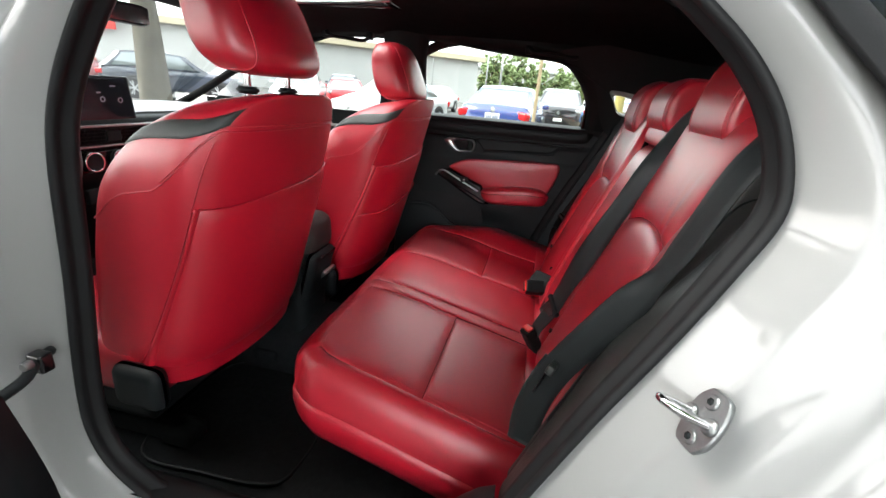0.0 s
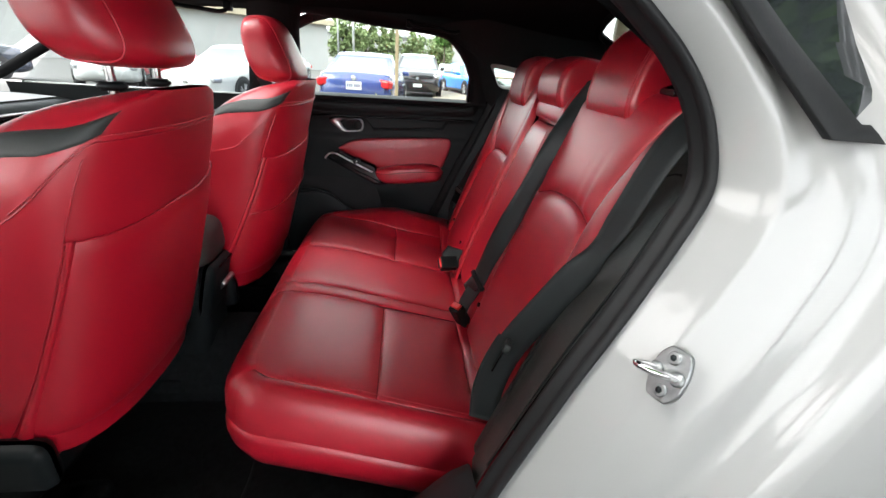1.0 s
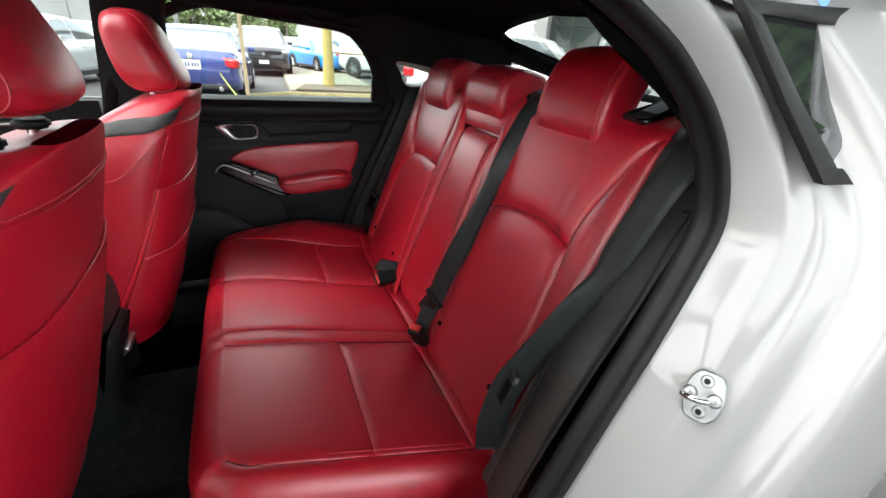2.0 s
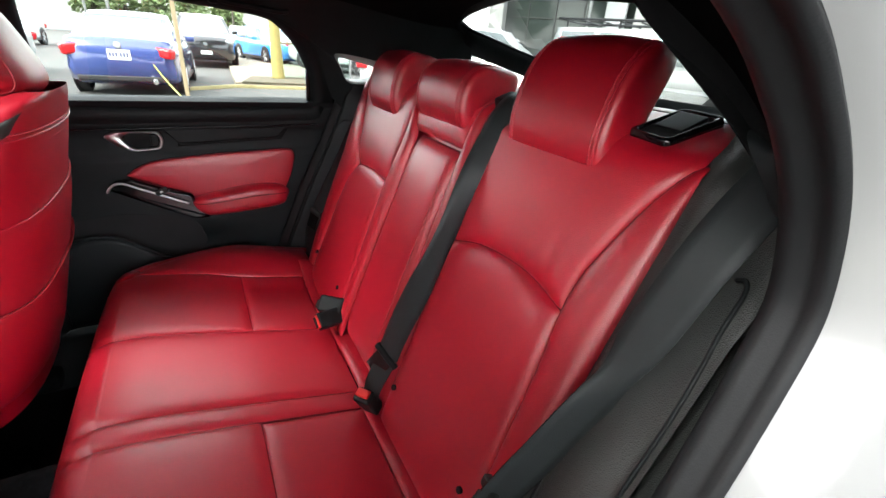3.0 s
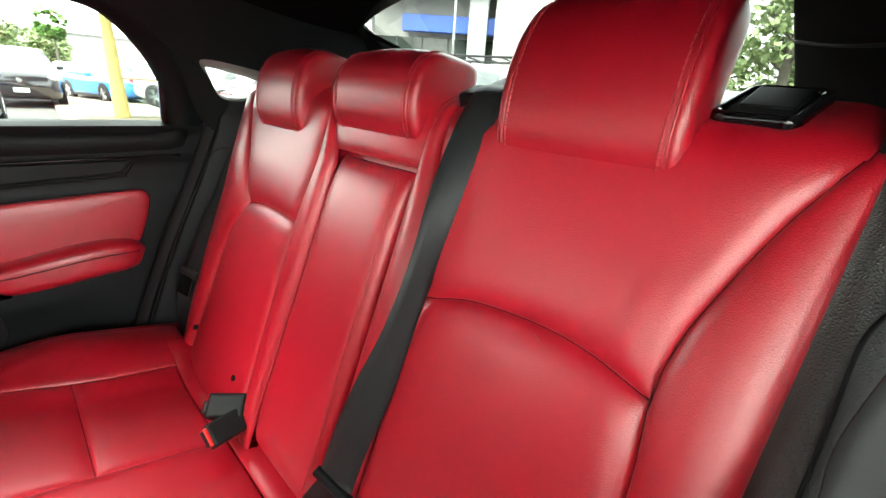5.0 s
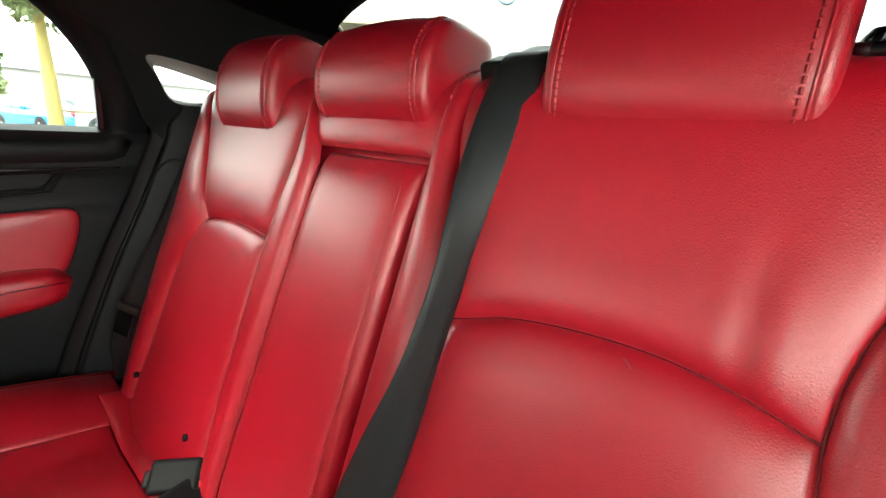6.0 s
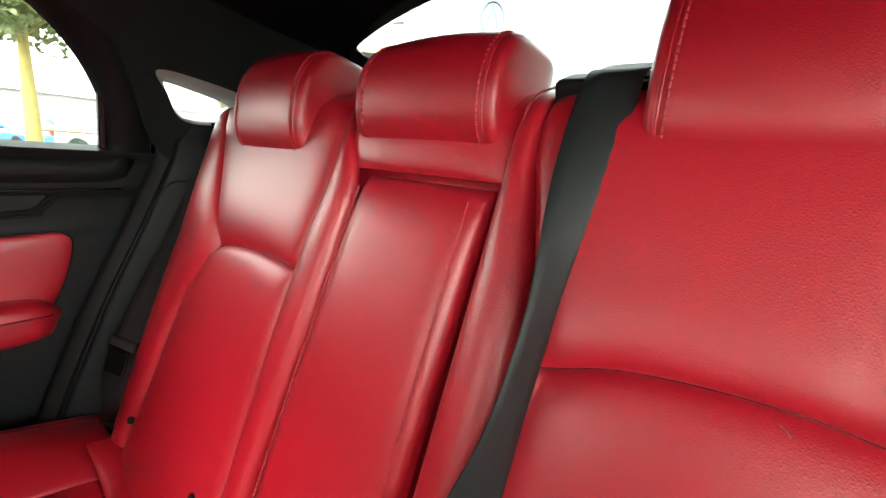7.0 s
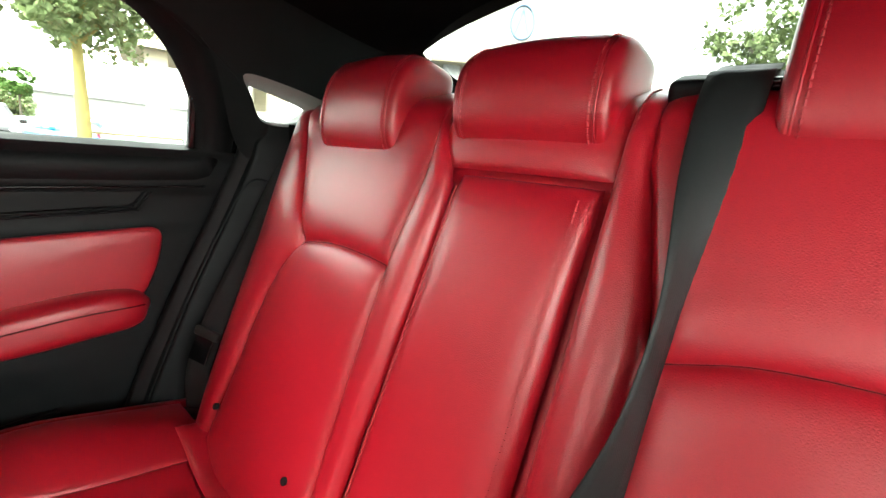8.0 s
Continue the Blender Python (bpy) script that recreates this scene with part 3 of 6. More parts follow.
bpts = spline([on_back(-.182, 1.110, .030), on_back(-.182, 1.085, .028), on_back(-.182, 1.050, .024), on_back(-.184, .95, .024), on_back(-.184, .85, .031), on_back(-.180, .76, .036),
                 on_back(-.170, .69, .037), on_back(-.156, .61, .036), Vector((-.146, .015, .548))], 50)
BAR = Vector((-.80, -.32, -.50)).normalized()
FLAT = Vector((-.43, .81, .17)).normalized()
bn = []
for i in range(50):
    t = i / 49
    turn = radians(-80 * smoothstep(.22, .52, t) + 52 * smoothstep(.56, .95, t))
    bn.append(Vector((math.sin(turn), .95 * math.cos(turn), .3 * math.cos(turn))).normalized())
cb("webbing", ribbon("webbing", bpts, bn, [.054 - .010 * math.exp(-((i / 49 - .52) / .16) ** 2) for i in range(50)], .0016), BELT)
lap = spline([Vector((-.146, .016, .545)), Vector((-.147, .030, .515)), Vector((-.150, .048, .480)), Vector((-.152, .056, .452))], 16)
cb("lap_webbing", ribbon("lap_webbing", lap, FLAT, [.052 - .012 * k / 15 for k in range(16)], .002), BELT)
TZ = (Vector((-.1, -.3, .95)) - BAR * BAR.dot(Vector((-.1, -.3, .95)))).normalized()
tg = Matrix.Translation((-.146, .018, .546)) @ Matrix((BAR, TZ.cross(BAR), TZ)).transposed().to_4x4()
cb("tongue", box((.068, .013, .014), .005, 3, tg), BLACK_PLASTIC, label="black plastic belt tongue")
cb("tongue_plate", box((.046, .005, .05), .002, 2, tg @ Matrix.Translation((0, -.002, -.028))), GLOSS_BLACK)


def buckle(name, loc, rot, label, size=1.0, stalk=.05, rim=False):
    th = thing(name, label, "buckle", loc, "rear seat belt buckles")
    th.rotation_euler = [radians(a) for a in rot]
    th.scale = (size, size, size)
    part("body", box((.038, .058, .028), .006, 3), BLACK_PLASTIC, th)
    part("button", box((.030, .012, .017), .003, 2, Matrix.Translation((0, .0275, .003))), RED_PLASTIC, th, "red release button")
    part("stalk", box((.020, stalk, .010), .003, 2, Matrix.Translation((0, -.02 - stalk / 2, -.006))), BLACK_PLASTIC, th)
    slot = (.026, .003, .0125) if rim else (.026, .003, .004)
    part("slot", box(slot, .001, 1, Matrix.Translation((0, .0335 if rim else .0295, .003 if rim else .0115))), BLACK_PLASTIC if rim else DARK_TRIM, th)
    return th


buckle("belt_buckle", (-.152, .060, .440), (62, 8, 32), "black buckle with red button for the centre belt", 1.1)
buckle("belt_buckle", (.170, .058, .450), (0, -42, 10), "black buckle lying on the far seat", 1.2, .03, True)
buckle("belt_buckle", (.205, .040, .466), (0, 40, 140), "black buckle lying beside its twin on the seat", 1.25, .02, True)

guide = thing("belt_guide", "black plastic belt guide on top of the backrest", "belt guide", on_back(-.186, 1.068, .008))
part("frame", box((.130, .044, .026), .009, 3, Matrix.Rotation(radians(-20), 4, 'X') @ Matrix.Translation((0, -.006, .004))), BLACK_PLASTIC, guide)
part("throat", box((.062, .012, .010), .003, 2, Matrix.Rotation(radians(-20), 4, 'X') @ Matrix.Translation((0, .016, .012))), GLOSS_BLACK, guide)


def outer_belt(side, label):
    th = thing("outer_seat_belt", label, "seat belt", (side * .60, 0, .45), "outer rear seat belts")
    base = Vector((side * .60, 0, .45))
    k = side
    if k < 0:
        pts = spline([(-.660, -.29, 1.19), (-.645, -.225, 1.115), (-.637, -.178, 1.071), (-.626, -.126, .998), (-.607, -.094, .89), (-.598, -.070, .825), (-.578, -.018, .725), (-.556, .032, .62), (-.556, .060, .53), (-.565, .064, .46)], 64)
        nrm = [Vector((-.25, .9, .3)).lerp(Vector((-.85, .35, .3)), smoothstep(.86, .78, p.z)).normalized() for p in pts]
    else:
        pts = spline([(.578, -.255, 1.015), (.592, -.215, .96), (.600, -.172, .90), (.600, -.110, .773), (.596, -.040, .64), (.592, -.010, .57), (.590, .006, .52), (.590, .008, .44)], 50)
        nrm = [Vector((-.62, .74, .28)).normalized() for _ in pts]
    ob = part("webbing", ribbon("webbing", pts, nrm, [(.053 if k < 0 else .047) - .016 * math.exp(-((p.z - .83) / .03) ** 2) * (k < 0) for p in pts], .0016), BELT, th)
    ob.location = -base
    pts2 = [p + Vector((-k * .004, .007, .0)) for p in pts[48:]]
    ob = part("lap_webbing", ribbon("lap_webbing", pts2, nrm[48:], .046, .0016), BELT, th)
    ob.location = -base
    m = Matrix.Translation((-.552, .034, .630) if k < 0 else (.592, -.016, .600)) @ Matrix.Rotation(radians(20), 4, 'X') @ Matrix.Rotation(radians(k * 20), 4, 'Z')
    ob = part("tongue", box((.060, .014, .018), .005, 3, m), BLACK_LEATHER, th)
    ob.location = -base
    ob = part("tongue_plate", box((.045, .004, .050), .0018, 2, m @ Matrix.Translation((0, .003, -.032))), GLOSS_BLACK, th)
    ob.location = -base
    return th


outer_belt(-1, "black outboard seat belt hanging beside the open door")
outer_belt(1, "black outboard seat belt hanging beside the closed door")

# ---------- floor, sills, side trims ----------


def trim_side(side):
    def f(u, v):
        z = lerp(.40, 1.085 if side < 0 else 1.012, v)
        pb, n = back_at(.555, z if z < 1.05 else 1.05 + (z - 1.05) * .4)
        a = Vector((.547, pb.y + (.002 if side < 0 else -.006), z))
        b = Vector((.672, rear_edge(z) - .010 - (.055 * smoothstep(.90, 1.03, z) if side < 0 else 0), z))
        q = a.lerp(b, u)
        bulge = math.sin(math.pi * min(1, u * 1.15)) * (lerp(.020, -.012, smoothstep(.70, .92, z)) if side < 0 else -.060) + (.012 * math.exp(-((u - .22) / .13) ** 2) if side < 0 else 0) + (.014 * math.exp(-((u - .14) / .10) ** 2) if side > 0 else 0)
        groove = math.exp(-((u - (.42 - .08 * math.sin(v * 3))) / .03) ** 2) * .004 * smoothstep(.75, .70, v)
        return Vector((side * (q.x - bulge * .35), q.y + bulge - groove - .03 * smoothstep(.93, 1.0, v), q.z))
    return f


for side in (-1, 1):
    fixed("side_trim", sheet("side_trim", trim_side(side), 40, 60), BLACK_LEATHER if side < 0 else BLACK_PLASTIC, label="black grained leather side bolster")
    g = trim_side(side)
    line = spline([g(.34, .20), g(.30, .5), g(.25, .68), g(.235, .76), g(.27, .795), g(.34, .812), g(.42, .814)], 50)
    fixed("trim_groove", tube("trim_groove", [p + Vector((0, .0006, 0)) for p in line], .0018, 6), BLACK_PLASTIC)
    line = spline([g(.68, .81), g(.77, .815), g(.835, .80), g(.87, .76), g(.91, .69), g(.93, .60), g(.93, .4), g(.93, .08)], 50)
    fixed("trim_piping", tube("trim_piping", [p + Vector((0, .001, 0)) for p in line], .0026, 6), BLACK_PLASTIC)

fixed("trim_return", sheet("trim_return", lambda u, v: Vector((-lerp(.62, .708, u), rear_edge(lerp(.40, 1.10, v)) - lerp(.075, .030, u), lerp(.40, 1.10, v))), 6, 30), BLACK_LEATHER)

TUNNEL = lambda x: .19 * math.exp(-((x - .02) / .13) ** 4)


def floor_z(x, y):
    return .12 + TUNNEL(x) + .05 * smoothstep(.62, .50, y)


fixed("floor_carpet", sheet("floor_carpet", lambda u, v: Vector((lerp(-.62, .68, u), lerp(-.05, 2.0, v), floor_z(lerp(-.62, .68, u), lerp(-.05, 2.0, v)))), 50, 40), CARPET)
mat_line = spline([(-.53, .62, 0), (-.55, .80, 0), (-.54, .98, 0), (-.36, 1.02, 0), (-.16, 1.0, 0), (-.13, .80, 0), (-.16, .66, 0), (-.30, .60, 0), (-.44, .585, 0)], 60, True)
floor_mat = thing("floor_mat", "black carpet floor mat with bound edge", "floor mat", (-.34, .8, .12))
part("mat", plate([(p.x + .34, p.y - .8) for p in mat_line], .010, Matrix.Translation((0, 0, .004)), .003), CARPET, floor_mat)
part("edging", tube("edging", [Vector((p.x + .34, p.y - .8, .012)) for p in mat_line], .005, 6, True), BLACK_PLASTIC, floor_mat)


def sill(side):
    def f(u, v):
        y = lerp(.10, .90, v)
        lip = .30 - .05 * smoothstep(.1, .3, y)
        z = lip - .005 - (.17 - .03) * smoothstep(.30, 1.0, u) + .16 * smoothstep(.30, .08, y) * (1 - .4 * u)
        return Vector((side * lerp(.715, .50 + .05 * smoothstep(.3, .6, y), u), y, z))
    return f


for side in (-1, 1):
    fixed("sill_trim", sheet("sill_trim", sill(side), 20, 30), BLACK_PLASTIC, label="black plastic sill trim")


# ---------- shell: pillars, rear quarter, hatch ----------
def side_x(z):
    return .70 - .36 * max(0.0, z - .95)


QW = [(-.126, 1.096), (-.20, 1.086), (-.285, 1.066), (-.292, 1.055), (-.255, 1.030), (-.20, 1.021), (-.158, 1.028), (-.136, 1.060)]
QOUT = [(.10, 1.222), (-.20, 1.262), (-.50, 1.238), (-.60, 1.12), (-.58, .98), (-.25, .93), (-.118, .955), (-.035, 1.135)]


def quarter_trim(side):
    edge = QOUT if side > 0 else [(.10, 1.25), *QOUT[1:5], (-.26, 1.005), (-.182, 1.055), (-.072, 1.150)]
    hole = spline([(y, z, 0) for y, z in QW], 64, True)
    out = spline([(y, z, 0) for y, z in edge], 64, True)
    rings = []
    for k, dx in ((0, .0 if side > 0 else .02), (.35, .004), (.7, .008), (.93, .010), (1.0, .018)):
        rings.append([Vector((side * (side_x(lerp(o.y, h.y, k)) - .03 + dx), lerp(o.x, h.x, k), lerp(o.y, h.y, k))) for o, h in zip(out, hole)])
    cy, cz = -.20, 1.057
    for k, dx in ((.92, .045), (.86, .075)):
        rings.append([Vector((side * (side_x(h.y) - .03 + dx), lerp(cy, h.x, k), lerp(cz, h.y, k))) for h in hole])
    return rings


DOOR_VINYL = material("soft black door vinyl", (0.012, 0.0155, 0.0165), 0.48, spec=0.18, vary=0.12, scale=10, bump=0.25, bump_scale=600)
REVEAL = material("pale body flange", (0.42, 0.43, 0.41), 0.5, vary=0.08, scale=9)
C_TRIM = material("grey pillar plastic", (0.014, 0.0175, 0.0185), 0.58, spec=0.2, vary=0.12, scale=12, bump=0.2, bump_scale=700)
for side in (-1, 1):
    rings = quarter_trim(side)
    fixed("window_reveal", loft("window_reveal", rings[3:]), REVEAL if side > 0 else C_TRIM)
    # near trim takes darker cloth: its lack of light goes into the colour
    fixed("pillar_trim", loft("pillar_trim", rings[:4]), C_TRIM if side > 0 else HEADLINER, label="dark grey pillar trim with small quarter window")
    g = rings[-1]
    fixed("quarter_glass", mesh_of("quarter_glass", g, [tuple(range(len(g)))]), CAR_GLASS, smooth=False).visible_shadow = False


def cargo_wall(side):
    return lambda u, v: Vector((side * lerp(.56, .62, v), lerp(-.2, -1.35, u), lerp(.15, 1.02 - .02 * u, v)))


for side in (-1, 1):
    fixed("cargo_wall", sheet("cargo_wall", cargo_wall(side), 6, 6), DARK_TRIM)
fixed("cargo_floor", sheet("cargo_floor", lambda u, v: Vector((lerp(-.62, .62, u), lerp(-.10, -1.4, v), .20)), 4, 4), CARPET)
hatch = thing("hatch", "dark hatch lid around the rear window", "car hatch", (0, -1.3, .6))
HB = Vector((0, -1.3, .6))


def hpart(name, me, mat, label="", smooth=True):
    ob = part(name, me, mat, hatch, label, smooth)
    ob.location = -HB + Vector((.035, 0, 0))
    return ob


def hatch_edge(t, inner=True):
    """Near half of the rear window's edge, from the middle of its head down its side to the middle of its foot."""
    pts = [(0, -.352, 1.258), (.25, -.405, 1.246), (.45, -.462, 1.23), (.545, -.505, 1.208), (.560, -.60, 1.165), (.550, -.80, 1.110), (.535, -1.0, 1.06), (.50, -1.20, 1.02), (.42, -1.245, 1.005), (.2, -1.265, 1.0), (0, -1.27, 1.0)]
    k = .925
    return [Vector((x * k, y, z)) for x, y, z in pts]


for side in (-1, 1):
    a = [Vector((side * p.x, p.y, p.z)) for p in spline(hatch_edge(0), 60)]
    b = [Vector((side * (p.x + .07 * smoothstep(.1, .5, p.x)), p.y + (.035 if p.y > -.55 else -.05 if p.y < -1.15 else 0), p.z + (.03 if p.y > -.55 else -.03))) for p in spline(hatch_edge(0), 60)]
    c = [Vector((side * (p.x + .004), p.y, p.z + .03)) for p in spline(hatch_edge(0), 60)]
    hpart("window_surround", loft("window_surround", [c, a, b], closed=False), BLACK_PLASTIC)
full = [Vector((p.x, p.y, p.z + .03)) for p in spline(hatch_edge(0), 40)]
full += [Vector((-p.x, p.y, p.z)) for p in reversed(full)][1:-1]
hpart("rear_window", mesh_of("rear_window", full, [tuple(range(len(full)))]), HATCH_GLASS, smooth=False).visible_shadow = False
hpart("hatch_panel", solid(sheet("hatch_panel", lambda u, v: Vector((lerp(-.62, .62, u), -1.29 - .06 * v, lerp(.99, .2, v))), 6, 6), .04), BLACK_PLASTIC)
hpart("hatch_ledge", box((1.0, .05, .018), .006, 2, Matrix.Translation((0, -1.285, .99))), SATIN)
hpart("hatch_skin", sheet("hatch_skin", lambda u, v: Vector((lerp(-.72, .72, u), -1.40 - .05 * math.sin(v * 3), lerp(1.0, .15, v))), 8, 8), WHITE_PAINT)
# inner corner trim beside the near headrest, with its joint line
CORNER_X = table((.99, -.468), (1.06, -.464), (1.10, -.460), (1.14, -.451), (1.17, -.445), (1.195, -.442), (1.225, -.425), (1.265, -.385))
CORNER_Y = table((.99, -.385), (1.06, -.380), (1.10, -.373), (1.14, -.360), (1.17, -.338), (1.195, -.306), (1.225, -.285), (1.265, -.270))


def corner_trim(u, v):
    z = lerp(.99, 1.265, v)
    edge = Vector((CORNER_X(z), CORNER_Y(z), z))
    if u < .3:
        return Vector((-.555, -.64, z)).lerp(edge, u / .3)
    w = (u - .3) / .7
    q = edge.lerp(Vector((-(side_x(z) - .036), -.245 + .5 * max(0, z - 1.10), z)), w)
    return q + Vector((.10, .10, 0)) * (.10 * math.sin(math.pi * w))


fixed("corner_trim", sheet("corner_trim", corner_trim, 50, 30), DARK_TRIM, label="black cloth corner trim")
fixed("corner_joint", tube("corner_joint", [corner_trim(lerp(.31, .95, k / 20), .56 - .05 * math.sin(k / 20 * 2.4)) + Vector((.001, .001, 0)) for k in range(21)], .0016, 6), BLACK_PLASTIC)
# corner lining between headliner, pillars and hatch
for side in (-1, 1):
    fixed("roof_rail", sheet("roof_rail", lambda u, v: Vector((side * lerp(.600, .665, u), lerp(-.56, 1.45, v), lerp(roof_z(.60, lerp(-.56, 1.45, v)), min(1.248, roof_z(.6, lerp(-.56, 1.45, v)) - .02), u))), 4, 30), HEADLINER)
    fixed("hatch_pillar", sheet("hatch_pillar", lambda u, v: Vector((side * lerp(.50, .70, u) + .035, lerp(-.47, -1.35, v), lerp(1.215, 1.0, v) - .05 * u + .012)), 4, 10), DARK_TRIM)

# ---------- far door ----------
far_door = thing("rear_door", "closed rear car door with black trim and red inserts", "car door", (.75, .3, .3))
FD = Vector((.75, .3, .3))


def dpart(name, me, mat, parent=None, label="", smooth=True):
    ob = part(name, me, mat, parent or far_door, label, smooth)
    if parent is None:
        ob.location = -FD
    return ob


FRONT_EDGE = table((.28, .75), (.4, .84), (.55, .83), (.77, .79), (.95, .76))


def door_trim(u, v):
    z = lerp(.27, .950, ease(v * 40, 40, 1.4))
    y0, y1 = rear_edge(z) - .015, FRONT_EDGE(z)
    y = lerp(y0, y1, u)
    # pocket bulge below, a shelf at the waist and a fine step under the strip
    x = .705 + .018 * smoothstep(.56, .50, z) * smoothstep(.12, .34, y) - .045 * smoothstep(.47, .43, z) * smoothstep(.14, .34, y)
    x += .010 * smoothstep(.875, .862, z) * smoothstep(.79, .80, z) - .012 * smoothstep(.925, .95, z)
    return Vector((x, y, z))


dpart("door_trim", sheet("door_trim", door_trim, 50, 60), DOOR_VINYL)
dpart("window_ledge", sheet("window_ledge", lambda u, v: Vector((.6935 + .05 * v, lerp(-.05, .66, u), .9495 + .010 * math.sin(v * 1.5))), 30, 6), DOOR_VINYL)
DM = Matrix(((0, 0, -1, 0), (1, 0, 0, 0), (0, 1, 0, 0), (0, 0, 0, 1)))


def rounded_outline(corners, n=5):
    """An outline in (y, z) with rounded corners, from (y, z, radius) rows."""
    out = []
    m = len(corners)
    for k in range(m):
        p = Vector(corners[k][:2])
        a, b = (Vector(corners[k - 1][:2]) - p), (Vector(corners[(k + 1) % m][:2]) - p)
        r = min(corners[k][2], a.length * .48, b.length * .48)
        p0, p1 = p + a.normalized() * r, p + b.normalized() * r
        out += [p0.lerp(p, t).lerp(p.lerp(p1, t), t) for t in [i / n for i in range(n + 1)]]
    return out


def door_form(name, corners, x, thick, mat, label="", bevel=.005, parent=None):
    o = rounded_outline(corners)
    return dpart(name, plate([(p.x, p.y) for p in o], thick, Matrix.Translation((x, 0, 0)) @ DM, bevel), mat, parent, label)


def door_lip(name, corners, x, r, mat, label=""):
    """A cord round an outline on the door."""
    o = rounded_outline(corners)
    return dpart(name, tube(name, [Vector((x, p.x, p.y)) for p in o], r, 6, True), mat, label=label)


INSERT = [(.508, .737, .008), (.455, .772, .03), (.39, .783, .06), (.264, .792, .06), (.139, .797, .06), (.017, .801, .034), (.030, .728, .035), (.060, .660, .02), (.20, .655, .03), (.345, .655, .02), (.43, .700, .03)]
mid = Vector((.26, .728))
dpart("red_insert", loft("red_insert", [[Vector((x, mid.x + (p.x - mid.x) * k, mid.y + (p.y - mid.y) * k)) for p in rounded_outline(INSERT)]
                                        for k, x in ((1.0, .712), (1.0, .7035), (.994, .7005), (.982, .6985), (.95, .6968), (.85, .6948), (.65, .6928), (.40, .6915), (.18, .6909), (.002, .6907))]), RED)
door_lip("insert_gap", INSERT, .7045, .0022, BLACK_PLASTIC)
PAD_D = table((.050, .018), (.07, .046), (.11, .060), (.2, .064), (.3, .056), (.345, .040), (.362, .014))
PAD_T = table((.050, .656), (.07, .677), (.11, .687), (.17, .688), (.23, .681), (.29, .670), (.34, .657), (.362, .642))
PAD_B = table((.050, .642), (.07, .614), (.15, .604), (.28, .594), (.31, .597), (.345, .616), (.362, .638))


def pad_at(u, a, q=1.0):
    y = lerp(.050, .362, u)
    zt, zb = PAD_T(y), PAD_B(y)
    c, s = math.cos(a), math.sin(a)
    return Vector((.716 - PAD_D(y) * q * abs(c) ** .45, y, (zt + zb) / 2 + (zt - zb) / 2 * math.copysign(abs(s) ** .6, s) * q))


pad = dpart("armrest_pad", sheet("armrest_pad", lambda u, v: pad_at(ease(u * 36, 36, 1.8), lerp(-math.pi / 2, math.pi / 2, v)), 36, 24), RED)
dpart("pad_seam", tube("pad_seam", [pad_at(lerp(.05, .95, k / 30), .12, 1.01) for k in range(31)], .0016, 6), SEAM)
door_form("grab_strip", [(.556, .703, .01), (.540, .722, .01), (.514, .725, .01), (.494, .733, .008), (.429, .703, .03), (.344, .672, .01), (.340, .640, .01), (.300, .592, .01), (.346, .588, .02), (.471, .655, .05)], .712, .040, GLOSS_BLACK, bevel=.008)
dpart("strip_edge", tube("strip_edge", spline([(.668, .556, .698), (.667, .552, .706), (.667, .538, .720), (.667, .514, .722), (.667, .47, .701), (.667, .40, .667), (.667, .358, .647)], 48), .0036, 8), SATIN, label="satin silver edge")
sw = dpart("window_switch", box((.012, .034, .018), .004, 2, Matrix.Translation((.668, .425, .692)) @ Matrix.Rotation(radians(-24), 4, 'X')), BLACK_PLASTIC)
part("switch_mark", box((.002, .008, .006), .0005, 1, Matrix.Translation((.6612, .425, .692)) @ Matrix.Rotation(radians(-24), 4, 'X')), SATIN, sw)
HB_OUT = [(.540, .851, .008), (.518, .864, .012), (.404, .864, .016), (.394, .840, .02), (.402, .812, .014), (.480, .808, .02), (.505, .822, .02)]
HB_IN = [(.497, .851, .008), (.474, .861, .010), (.410, .859, .011), (.402, .840, .015), (.411, .818, .010), (.470, .814, .012), (.484, .832, .02)]
ho, hi = rounded_outline(HB_OUT), rounded_outline(HB_IN)
rings = []
for k, dx in ((0, .004), (0, -.004), (.12, -.009), (.5, -.010), (.85, -.008), (1.0, -.003), (1.0, .006)):
    rings.append([Vector((.703 + dx, a.x + (b.x - a.x) * k, a.y + (b.y - a.y) * k)) for a, b in zip(ho, hi)])
dpart("handle_bezel", loft("handle_bezel", rings), SATIN, label="satin silver door handle bezel")
# flat black plate in place of the shaded hollow behind the bezel
door_form("handle_shade_plate", HB_IN, .707, .004, GLOSS_BLACK, bevel=.001)
dpart("handle_lever", box((.006, .020, .034), .003, 2, Matrix.Translation((.700, .417, .838))), BLACK_PLASTIC)
door_form("waist_strip", [(.395, .870, .006), (.044, .870, .008), (.068, .840, .012), (.357, .825, .008)], .714, .006, DOOR_VINYL, bevel=.003)
for grow in (0, .0055):
    edge = spline([(.702, .040 - grow, .866), (.702, .064 - grow, .841 - grow), (.702, .075 - grow, .836 - grow), (.702, .22, .830 - grow), (.702, .36, .822 - grow)], 40)
    dpart("strip_line", tube("strip_line", [p + Vector((.009, 0, 0)) for p in edge], .0024, 6), BLACK_PLASTIC)
dpart("strip_line", tube("strip_line", [Vector((.711, y, .8715)) for y in (.40, .3, .2, .1, .045)], .0022, 6), BLACK_PLASTIC)
dpart("waist_groove", tube("waist_groove", spline([(.699, .74, .872), (.701, .5, .872), (.702, .2, .875), (.704, -.06, .878)], 30), .0022, 6), GLOSS_BLACK)
